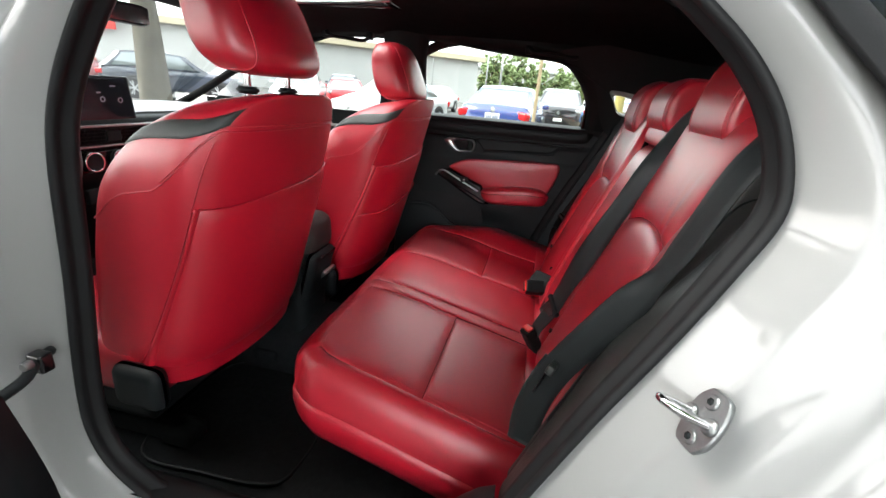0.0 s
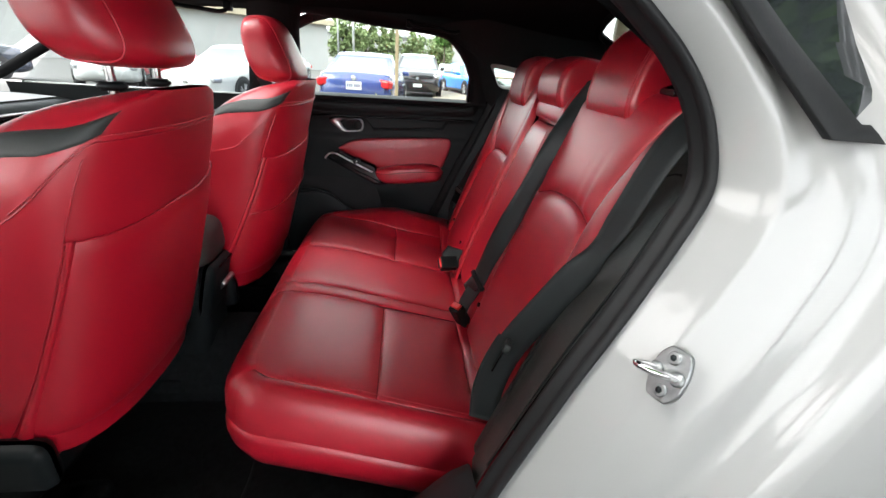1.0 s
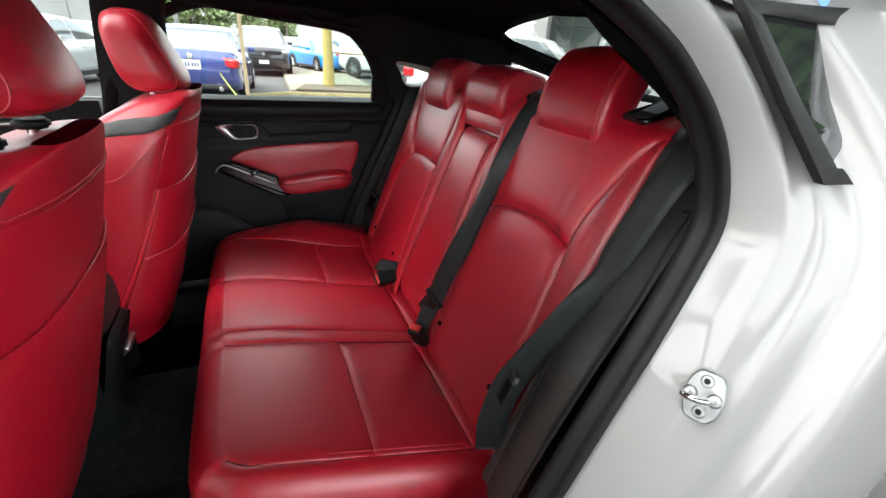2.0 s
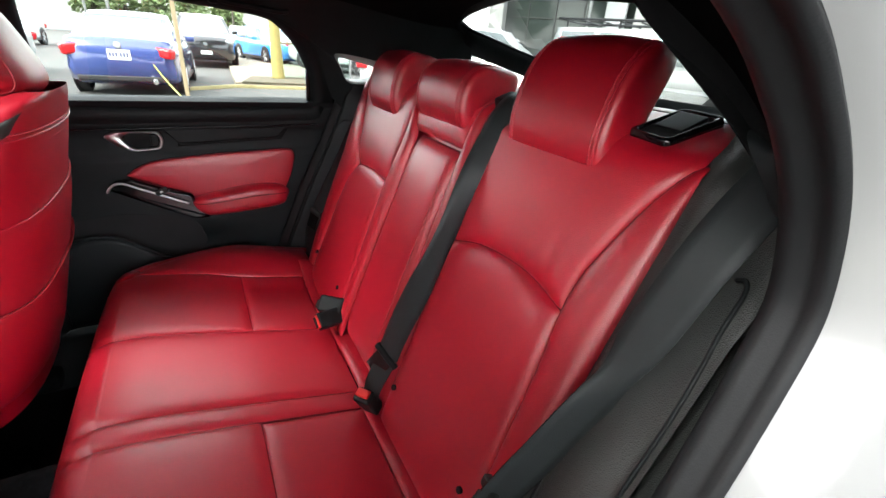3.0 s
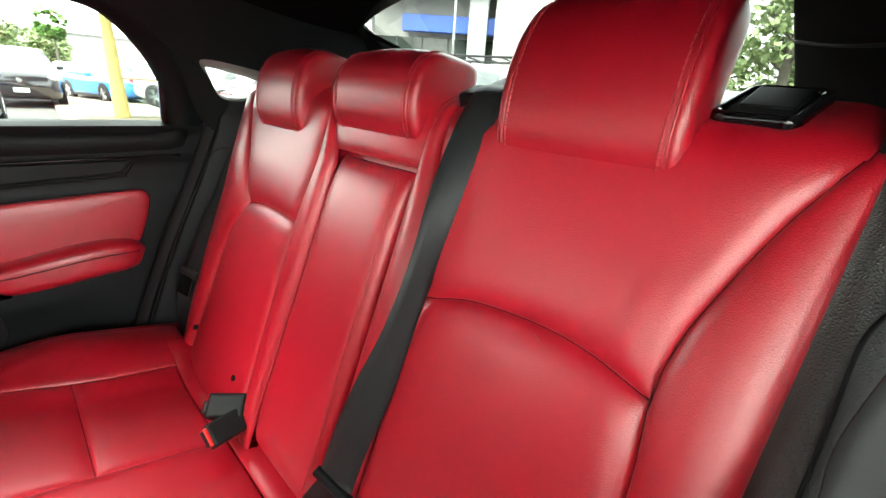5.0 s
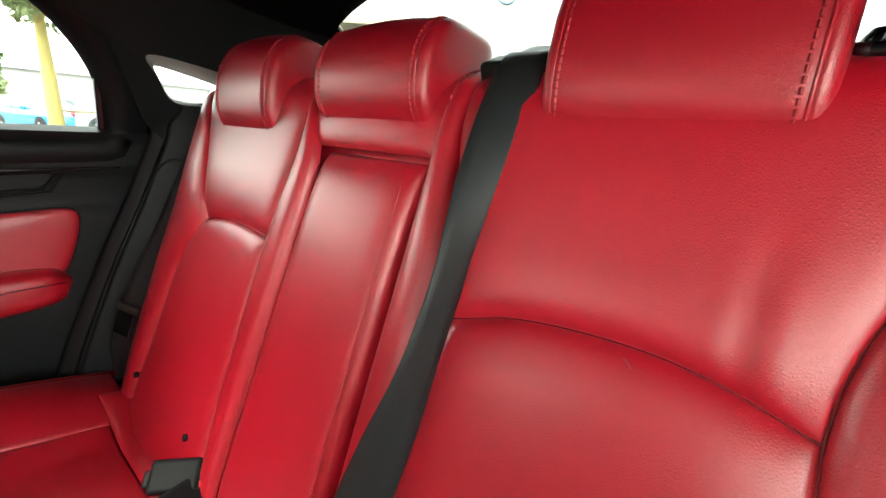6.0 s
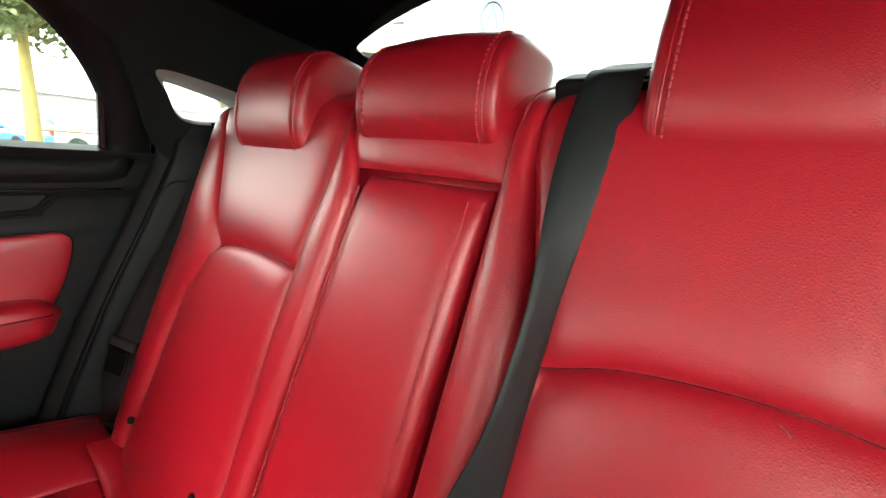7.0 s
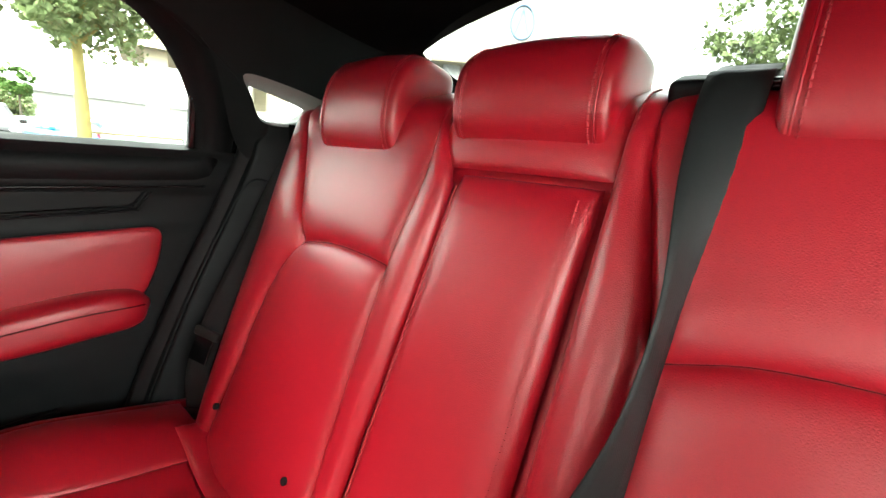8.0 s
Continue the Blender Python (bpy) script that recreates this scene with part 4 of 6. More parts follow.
# map pocket and loudspeaker
POCKET_TOP = table((.20, .470), (.30, .482), (.36, .476), (.42, .472), (.46, .482), (.50, .511), (.54, .545), (.58, .560), (.62, .563), (.70, .552), (.78, .535))
# flat dark plate painting the shade inside the map pocket
door_form("pocket_shade", [(.80, .60, .03), (.62, .61, .05), (.55, .62, .05), (.44, .605, .05), (.345, .575, .03), (.32, .49, .03), (.40, .44, .05), (.80, .44, .05)], .709, .005, RUBBER, bevel=.001)
dpart("map_pocket", solid(sheet("map_pocket", lambda u, v: Vector((.668 - .012 * math.sin(math.pi * v) + .03 * smoothstep(.30, .20, lerp(.20, .78, u)), lerp(.20, .78, u), lerp(.27, POCKET_TOP(lerp(.20, .78, u)), v))), 40, 14), .006, -1), BLACK_PLASTIC)
dpart("pocket_rim", tube("pocket_rim", [Vector((.668 + .03 * smoothstep(.30, .20, y), y, POCKET_TOP(y))) for y in [lerp(.20, .78, k / 50) for k in range(51)]], .0050, 8), DOOR_VINYL)
door_form("speaker_grille", [(.74, .50, .05), (.60, .51, .05), (.53, .47, .05), (.50, .36, .05), (.56, .31, .05), (.72, .32, .05)], .668, .004, RUBBER, bevel=.001)
# window frame
WIN = [(.62, .948), (.635, 1.0), (.635, 1.12), (.622, 1.222), (.59, 1.240), (.47, 1.228), (.356, 1.215), (.20, 1.203), (.095, 1.192), (.045, 1.168), (-.005, 1.112), (-.036, 1.05), (-.044, 1.0), (-.042, .955), (0, .947), (.3, .945)]
wo = spline([(y, z, 0) for y, z in WIN], 100, True)


def far_x(z):
    return .712 - .36 * max(0.0, z - .95)


def frame_ring(off, dx):
    n = len(wo)
    r = []
    for i, p in enumerate(wo):
        d = (wo[(i + 1) % n] - wo[i - 1]).normalized()
        y, z = p.x + d.y * off, p.y - d.x * off
        r.append(Vector((far_x(z) + dx, y, z)))
    return r


s_out = frame_ring(.03, 0)
sign = 1 if max(v.z for v in s_out) > max(p.y for p in wo) else -1
dpart("window_frame", loft("window_frame", [frame_ring(sign * .085, .012), frame_ring(sign * .05, -.012), frame_ring(sign * .02, -.016), frame_ring(sign * .008, -.006), frame_ring(0, .004), frame_ring(-sign * .004, .022)]), BLACK_PLASTIC)
gl = frame_ring(sign * .004, .024)
dpart("window_glass", mesh_of("window_glass", gl, [tuple(range(len(gl)))]), CAR_GLASS, smooth=False).visible_shadow = False
dpart("divider_bar", box((.016, .012, .24), .003, 2, Matrix.Translation((.705, -.038, 1.0)) @ Matrix.Rotation(radians(-12), 4, 'Y')), GLOSS_BLACK)
dpart("quarter_cover", mesh_of("quarter_cover", [Vector((far_x(z) + .01, y, z)) for y, z in ((-.035, .935), (-.19, .93), (-.17, 1.0), (-.10, 1.04), (-.035, 1.08))], [(0, 1, 2, 3, 4)]), GLOSS_BLACK)
dpart("door_skin", sheet("door_skin", lambda u, v: Vector((.80 + .06 * math.sin(v * 2.6), lerp(-.1, .85, u), lerp(.12, .93, v))), 8, 10), WHITE_PAINT)

# grab handle over the far window
gh = thing("grab_handle", "black folded roof grab handle", "grab handle", (.60, .12, 1.22))
part("bar", tube("bar", spline([(-.012, .095, .012), (-.022, .07, -.004), (-.022, 0, -.010), (-.022, -.07, -.016), (-.012, -.095, -.006)], 24), .007, 8), BLACK_PLASTIC, gh)
for y in (.095, -.095):
    part("mount", box((.03, .026, .03), .006, 2, Matrix.Translation((.0, y, .004))), BLACK_PLASTIC, gh)

# far B-pillar, front door, dash
fixed("centre_pillar", sheet("centre_pillar", lambda u, v: Vector((.70 - .36 * max(0, lerp(.25, 1.26, v) - .95) - .02 * math.sin(math.pi * u), lerp(FRONT_EDGE(lerp(.25, 1.26, v)) - .10 * smoothstep(.8, 1.0, lerp(.25, 1.26, v)) - .02, lerp(.97, .79, v), u), lerp(.25, 1.26, v))), 8, 20), C_TRIM)
fixed("front_door_trim", sheet("front_door_trim", lambda u, v: Vector((.70 + .02 * math.sin(v * 9), lerp(.86, 1.75, u), lerp(.25, .935, v))), 10, 30), BLACK_PLASTIC)
fixed("front_door_insert", box((.014, .5, .11), .005, 2, Matrix.Translation((.69, 1.2, .74))), RED)
fixed("door_ledge", box((.02, .9, .012), .004, 2, Matrix.Translation((.69, 1.3, .865))), SATIN)
fixed("front_glass", mesh_of("front_glass", [(.73, .80, .94), (.73, 1.75, .90), (.64, 1.35, 1.2), (.62, .79, 1.24)], [(0, 1, 2, 3)]), FRONT_GLASS, smooth=False).visible_shadow = False
fixed("windscreen_pillar", tube("windscreen_pillar", spline([(.66, 1.05, 1.25), (.67, 1.42, 1.13), (.70, 1.78, .95), (.71, 1.97, .86)], 20), .018, 8), HEADLINER)
fixed("windscreen_pillar", tube("windscreen_pillar", spline([(-.66, 1.02, 1.25), (-.67, 1.35, 1.18), (-.70, 1.75, 1.0), (-.71, 1.95, .90)], 20), .024, 8), HEADLINER)
dash = thing("dashboard", "dark dashboard with honeycomb vents and silver trim", "dashboard", (0, 1.6, .5))
DB = Vector((0, 1.6, .5))


def dashp(name, me, mat, label="", smooth=True):
    ob = part(name, me, mat, dash, label, smooth)
    ob.location = -DB + Vector((-.02, 0, -.016))
    return ob


GREY_TOP = material("grey dash top", (0.30, 0.31, 0.32), 0.6, vary=0.08, scale=8, bump=0.2, bump_scale=600)
prof = spline([(0, 2.05, .90), (0, 1.75, .915), (0, 1.56, .905), (0, 1.50, .885), (0, 1.50, .80), (0, 1.52, .70), (0, 1.58, .60), (0, 1.62, .40)], 30)
dashp("dash_body", loft("dash_body", [[Vector((x, p.y, p.z)) for p in prof] for x in (-.70, -.3, 0, .3, .70)], closed=False), BLACK_PLASTIC)
dashp("dash_top", sheet("dash_top", lambda u, v: Vector((lerp(-.68, .68, u), lerp(1.545, 2.02, v), .916 - .03 * abs(v - .5) ** 2)), 8, 8), GREY_TOP)
dashp("vent_strip", box((1.2, .012, .055), .004, 2, Matrix.Translation((.05, 1.497, .843))), RUBBER)
for k in (-1, 1):
    dashp("trim_rail", box((1.25, .016, .007), .003, 2, Matrix.Translation((.05, 1.492, .843 + k * .031))), SATIN)
hexes = bmesh.new()
for i in range(60):
    for j in range(4):
        bmesh.ops.create_cone(hexes, cap_ends=False, segments=6, radius1=.0062, radius2=.0052, depth=.006, matrix=Matrix.Translation((-.30 + i * .0115 + (j % 2) * .0057, 1.489, .826 + j * .011)) @ Matrix.Rotation(math.pi / 2, 4, 'X'))
dashp("honeycomb_grille", hexes, C_TRIM)
dashp("hazard_switch", box((.05, .012, .034), .004, 2, Matrix.Translation((-.015, 1.487, .842))), C_TRIM)
dashp("climate_panel", box((.50, .015, .07), .006, 2, Matrix.Translation((.04, 1.495, .765))), GLOSS_BLACK)
for x in (-.105, -.010, .085):
    dashp("dial", cylinder(.030, .03, 28, .004, Matrix.Translation((x, 1.482, .768)) @ Matrix.Rotation(math.pi / 2, 4, 'X')), BLACK_PLASTIC)
    dashp("dial_ring", tube("dial_ring", [Vector((x + .029 * math.cos(a), 1.470, .768 + .029 * math.sin(a))) for a in [2 * math.pi * k / 32 for k in range(32)]], .004, 8, True), CHROME)
dashp("usb_panel", box((.22, .02, .05), .006, 2, Matrix.Translation((-.02, 1.50, .655))), C_TRIM)
for x in (-.07, 0):
    dashp("socket", box((.034, .006, .018), .002, 1, Matrix.Translation((x, 1.489, .658))), GLOSS_BLACK)
screen = thing("centre_screen", "dark tablet touch screen on the dashboard", "screen", (-.01, 1.50, .885))
part("slab", box((.24, .016, .135), .006, 2, Matrix.Translation((-.05, -.002, .058)) @ Matrix.Rotation(radians(-6), 4, 'X')), GLOSS_BLACK, screen)
part("panel", box((.225, .004, .12), .001, 1, Matrix.Translation((-.05, -.011, .058)) @ Matrix.Rotation(radians(-6), 4, 'X')), SCREEN, screen)
ICON = material("screen icons", (0.45, 0.47, 0.5), 0.5, vary=0.05, scale=40)
for x, z, w in ((.0, .095, .03), (-.05, .075, .02), (-.005, .03, .02), (.03, .03, .015), (-.045, .03, .018), (.035, .012, .026), (-.01, .012, .022)):
    part("icon", box((w * .6, .002, .004), 0, 1, Matrix.Translation((x, -.0145, z))), ICON, screen, smooth=False)
for x, z in ((-.04, .055), (.02, .052)):
    part("icon_ring", tube("icon_ring", [Vector((x + .007 * math.cos(a), -.0145, z + .007 * math.sin(a))) for a in [2 * math.pi * k / 20 for k in range(20)]], .0014, 6, True), ICON, screen)
mirror = thing("interior_mirror", "black rear-view mirror under the windscreen head", "mirror", (-.03, 1.40, 1.225))
part("housing", box((.19, .035, .060), .02, 3, Matrix.Translation((.005, 0, -.03))), GLOSS_BLACK, mirror)
part("mirror_glass", box((.175, .003, .046), .001, 1, Matrix.Translation((.005, -.019, -.03))), CHROME, mirror)
part("stem", tube("stem", [(0, .02, 0), (0, .05, .06)], .012, 8), BLACK_PLASTIC, mirror)
# sunroof and passenger grab handle
fixed("sunroof_glass", box((.64, .52, .005), .001, 1, Matrix.Translation((.03, .92, 1.352))), CLEAR_GLASS).visible_shadow = False
for sx in (-1, 1):
    fixed("sunroof_frame", box((.035, .56, .05), .008, 2, Matrix.Translation((.03 + sx * .315, .92, 1.322))), GLOSS_BLACK)
    fixed("sunroof_frame", box((.66, .035, .05), .008, 2, Matrix.Translation((.03, .92 + sx * .26, 1.322))), GLOSS_BLACK)
fixed("sunroof_edge", tube("sunroof_edge", spline([(.18, .62, 1.295), (.24, .80, 1.294), (.27, 1.0, 1.292)], 12), .006, 6), SATIN)
gh2 = copy_thing(gh, pose(.595, .95, 1.232))
gh2["label"] = "black front passenger roof grab handle"

# ---------- front seats ----------


def front_seat(name, cx, y_top, label, headz, hshift=(0, 0), hw=.14, slack=False):
    """A bucket seat seen from behind."""
    base = Vector((cx, y_top + .2, .12))
    st = thing(name, label, "car seat", base, "front seats")
    W = table((.35, .240), (.40, .245), (.50, .248), (.70, .258), (.85, .262), (.93, .245), (.98, .208), (1.005, .165), (1.018, .10))
    D = table((.35, .14), (.5, .155), (.8, .150), (.93, .11), (.99, .068), (1.018, .02))

    def yr(z):
        return y_top + .235 * (.95 - z) - .02 * math.sin((z - .3) * 2.4)

    def pt(a, z, lift=0.0):
        """a = 0 faces the rear; positive a turns towards +x."""
        w, d = W(z) + lift, D(z) + lift
        sx = math.copysign(abs(math.sin(a)) ** .56, math.sin(a))
        sy = math.copysign(abs(math.cos(a)) ** .42, math.cos(a))
        x = w * sx
        y = yr(z) + D(z) - d * sy + .028 * (x / .25) ** 2
        return Vector((cx + x, y, z)) - base

    def zz(v):
        return lerp(.30, 1.018, 1 - (1 - v) ** 1.35)

    def A(z):
        return radians(lerp(92, 58, smoothstep(.30, .90, z)))

    part("back_panel", sheet("back_panel", lambda u, v: pt(lerp(-A(lerp(.35, .93, v)), A(lerp(.35, .93, v)), u), lerp(.35, .93, v)), 40, 40), RED, st)
    part("back_collar", sheet("back_collar", lambda u, v: pt(lerp(-math.pi, math.pi, u), lerp(.93, 1.018, 1 - (1 - v) ** 1.6)), 64, 14), RED, st)
    part("side_cover", sheet("side_cover", lambda u, v: pt(lerp(A(lerp(.35, .93, v)), 2 * math.pi - A(lerp(.35, .93, v)), u), lerp(.35, .93, v)), 48, 36), RED, st)
    collar = lambda a: .948 - .20 * smoothstep(.95, 2.0, abs(a))
    part("collar_seam", tube("collar_seam", [pt(a, collar(a), .0015) for a in [lerp(-2.2, 2.2, k / 80) for k in range(81)]], .0012, 6), RED, st)
    stitches(st, [pt(a, collar(a) + .009, .0012) for a in [lerp(-1.5, 1.5, k / 60) for k in range(61)]], None, .0065)
    for sg in (-1, 1):
        part("side_seam", tube("side_seam", [pt(sg * A(z), z, .0012) for z in [lerp(.355, .925, k / 40) for k in range(41)]], .0014, 6), RED, st)
    pz = lambda a: .795 + .035 * smoothstep(-.6, .8, a)
    pocket = [pt(a, pz(a), .004) for a in [lerp(-A(.79), A(.82), k / 50) for k in range(51)]]
    part("pocket_edge", tube("pocket_edge", pocket, .0020, 6), RED, st)

    def pocket_skin(u, v):
        a = lerp(-A(.6), A(.6), u)
        z = lerp(.40, pz(a), v)
        return pt(lerp(-A(z) + .02, A(z) - .02, u), z, .009 * puff(u, v, 8))
    part("map_pocket", sheet("map_pocket", pocket_skin, 30, 24), RED, st)
    for sg in (-1, 1):
        part("pocket_gusset", sheet("pocket_gusset", lambda u, v: pt(sg * (A(lerp(.37, .80, v)) - lerp(.02, .11, u)), lerp(.37, .80, v), .0045 + .006 * math.sin(math.pi * u)), 6, 24), RED, st)
    if slack:
        edge = [pt(a, .615 + .055 * smoothstep(-1.0, .9, a) + .006 * math.sin(5 * a), .013) for a in [lerp(-A(.62) + .12, A(.66) - .1, k / 50) for k in range(51)]]
        part("pocket_hem", tube("pocket_hem", edge, .0034, 6), RED, st)
        part("hem_edge", tube("hem_edge", [p + Vector((0, -.003, .003)) for p in edge], .0018, 6), RED_THREAD, st, "pale worn hem of the map pocket")
    for sg in (-1, 1):
        part("shoulder_insert", sheet("shoulder_insert", lambda u, v: pt(sg * lerp(.95, 2.2, u), lerp(.955, .992, v) - .055 * u, .003 * puff(u, v, 6) + .0005), 16, 8), BLACK_LEATHER, st)
    part("recliner_cover", box((.05, .13, .11), .03, 4, Matrix.Translation(Vector((cx - .262, yr(.38) + .135, .352)) - base)), BLACK_PLASTIC, st)
    part("recliner_cover", box((.05, .16, .15), .03, 4, Matrix.Translation(Vector((cx + .235, yr(.38) + .10, .36)) - base)), BLACK_PLASTIC, st)
    part("seat_cushion", box((.50, .50, .15), .05, 4, Matrix.Translation(Vector((cx, yr(.35) + .36, .36)) - base)), RED, st)
    for sg in (-1, 1):
        part("seat_rail", box((.05, .56, .05), .01, 2, Matrix.Translation(Vector((cx + sg * .19, yr(.3) + .36, .160)) - base)), CARPET, st)
        part("rail_cover", box((.075, .09, .05), .018, 3, Matrix.Translation(Vector((cx + sg * .19, yr(.3) + .09, .160)) - base)), CARPET, st)
    part("seat_pan", box((.46, .45, .10), .03, 3, Matrix.Translation(Vector((cx, yr(.3) + .36, .25)) - base)), BLACK_PLASTIC, st)
    # head restraint on two chrome posts
    hy = yr(1.0) + .055 + hshift[1]
    hc = Vector((cx + hshift[0], hy, headz)) - base
    for px in (-.072, .072):
        part("headrest_post", tube("headrest_post", [hc + Vector((px, .0, -.17)), hc + Vector((px, .0, -.03))], .0075, 14), CHROME, st)
        part("post_collar", cylinder(.022, .014, 20, .004, Matrix.Translation(Vector((cx + hshift[0] + px, hy, 1.022)) - base)), BLACK_PLASTIC, st)
    sgn = lambda t, e: math.copysign(abs(t) ** e, t)

    def hf(a, b, q=1.0):
        r = abs(math.cos(b)) ** .45
        x = hw * sgn(math.sin(b), .5)
        z = .098 * sgn(math.sin(a), .62) * r
        x *= 1 - .16 * max(0, z / .1) ** 2
        y = .062 * sgn(math.cos(a), .62) * r * (1 - .22 * (z / .1))
        y += .028 * (x / .14) ** 2 + .030 * (z / .1)
        return hc + Vector((x * q, y * q, z * q))
    head = part("headrest", sheet("headrest", lambda u, v: hf((u - .5) * 2 * math.pi, (ease(v * 40, 40, 2.0) - .5) * math.pi), 48, 40, wrap=True), RED, st)
    for bb in (-.62, .62):
        part("headrest_seam", tube("headrest_seam", [hf(2 * math.pi * k / 70, bb, 1.003) for k in range(70)], .0018, 6, True), RED, head)
    return st


front_seat("front_seat", -.285, .668, "red leather driver seat with black shoulder inserts", 1.148, (-.035, .018), .152)
front_seat("front_seat", .395, .572, "red leather front passenger seat with rear map pocket", 1.100, (.01, .05), .135, True)

# centre console end
console = thing("centre_console", "black centre console with rear tray", "console", (.03, 1.1, .2))
CO = Vector((.03, 1.1, .2))


def cop(name, me, mat, label="", smooth=True):
    ob = part(name, me, mat, console, label, smooth)
    ob.location = -CO
    return ob


cop("console_body", box((.16, .78, .36), .045, 4, Matrix.Translation((.0, 1.17, .36))), BLACK_PLASTIC)
cop("console_lid", box((.17, .46, .125), .052, 6, Matrix.Translation((.0, .985, .577)) @ Matrix.Rotation(radians(-3), 4, 'X')), BLACK_LEATHER)
cop("rear_panel", box((.15, .05, .20), .03, 4, Matrix.Translation((.0, .790, .44)) @ Matrix.Rotation(radians(14), 4, 'X')), BLACK_PLASTIC)
cop("vent_recess", box((.105, .014, .065), .006, 2, Matrix.Translation((.018, .764, .492)) @ Matrix.Rotation(radians(24), 4, 'X')), GLOSS_BLACK)
tray = cop("rear_tray", box((.075, .016, .045), .006, 2, Matrix.Translation((.036, .768, .437)) @ Matrix.Rotation(radians(48), 4, 'X')), SATIN, "satin silver tray edge")
part("tray_mat", box((.050, .004, .026), .002, 1, Matrix.Translation((.036, .759, .442)) @ Matrix.Rotation(radians(48), 4, 'X')), GLOSS_BLACK, tray)
cop("gear_housing", box((.17, .35, .16), .03, 3, Matrix.Translation((.03, 1.50, .48))), BLACK_PLASTIC)
wheel_pts = [Vector((-.47 + .175 * math.cos(a), 1.33 + .06 * math.sin(a), .86 + .175 * math.sin(a))) for a in [2 * math.pi * k / 48 for k in range(48)]]
wheel = thing("steering_wheel", "black leather steering wheel", "steering wheel", (-.47, 1.36, .86))
WB = Vector((-.47, 1.36, .86))
part("rim", tube("rim", [p - WB for p in wheel_pts], .016, 10, True), BLACK_LEATHER, wheel)
part("hub", box((.15, .06, .13), .04, 3, Matrix.Translation((0, .02, 0))), BLACK_PLASTIC, wheel)
part("spoke", box((.34, .02, .04), .01, 2), BLACK_PLASTIC, wheel)

# ---------- near doorway hardware ----------
striker = thing("door_striker", "zinc plated door striker loop bolted to the white jamb", "door striker", (-.801, -.0905, .760))
SM = Matrix(((.266, .944, -.194, 0), (-.36, .284, .888, 0), (.894, -.166, .416, 0), (0, 0, 0, 1)))
outl = [(-.034, -.006), (-.032, -.012), (-.019, -.021), (.004, -.024), (.026, -.020), (.033, -.012), (.034, .006), (.032, .012), (.019, .021), (-.004, .024), (-.026, .020), (-.033, .012)]
part("base_plate", plate([(p.x, p.y) for p in spline([(x, y, 0) for x, y in outl], 48, True)], .006, SM @ Matrix.Translation((0, 0, -.002)), .0015), ZINC, striker)
part("weld_boss", cylinder(.009, .006, 20, .002, SM @ Matrix.Translation((0, .016, .006))), ZINC, striker)
part("weld_boss", cylinder(.009, .006, 20, .002, SM @ Matrix.Translation((0, -.014, .006))), ZINC, striker)
part("loop", tube("loop", [SM @ p for p in spline([(0, .016, .002), (0, .016, .030), (0, .013, .046), (0, .002, .053), (0, -.009, .046), (0, -.014, .030), (0, -.014, .002)], 32)], .0046, 12), CHROME, striker)
for x in (-.021, .021):
    part("screw_head", cylinder(.0085, .004, 24, .0015, SM @ Matrix.Translation((x, 0, .005))), ZINC, striker)
    part("screw_socket", cylinder(.0042, .002, 6, 0, SM @ Matrix.Translation((x, 0, .0068))), C_TRIM, striker)
strap = thing("door_check_strap", "dark steel check strap between pillar and open door", "door check", (-.755, .862, .580))
part("arm", tube("arm", spline([(.02, .02, -.002), (-.02, -.006, .004), (-.055, -.030, .002), (-.10, -.035, -.004)], 16), .0085, 8), C_TRIM, strap)
part("bracket", box((.022, .03, .034), .005, 2, Matrix.Translation((-.012, -.004, .002))), GLOSS_BLACK, strap)
part("bolt", cylinder(.008, .014, 6, .001, Matrix.Translation((-.040, -.020, .016)) @ Matrix.Rotation(math.pi / 2, 4, 'Y')), ZINC, strap)

open_door = thing("open_rear_door", "open rear door with black inner trim", "car door", (-.88, .86, .15))
OM = Matrix.Rotation(radians(200), 4, 'Z')
open_door.matrix_basis = Matrix.Translation((-.875, .865, .15)) @ OM


def slab(u, v, y):
    return Vector((lerp(.0, .92, u), y, lerp(0.0, .78, v)))


part("inner_trim", solid(sheet("inner_trim", lambda u, v: slab(u, v, .05 + .03 * math.sin(v * 6)), 12, 20), .02), BLACK_PLASTIC, open_door)
part("outer_skin", sheet("outer_skin", lambda u, v: slab(u, v, -.08 - .03 * math.sin(v * 3)), 12, 12), WHITE_PAINT, open_door)
part("armrest", box((.45, .08, .05), .02, 3, Matrix.Translation((.5, .09, .50))), RED, open_door)
part("speaker_ring", tube("speaker_ring", [Vector((.2 + .08 * math.cos(a), .075, .2 + .08 * math.sin(a))) for a in [2 * math.pi * k / 32 for k in range(32)]], .008, 6, True), GLOSS_BLACK, open_door)
fr = spline([(.02, .0, .78), (.03, -.01, .95), (.12, -.03, 1.07), (.45, -.04, 1.10), (.72, -.04, 1.06), (.86, -.02, .92), (.91, 0, .80)], 40)
part("window_frame", tube("window_frame", fr, .018, 8), GLOSS_BLACK, open_door)

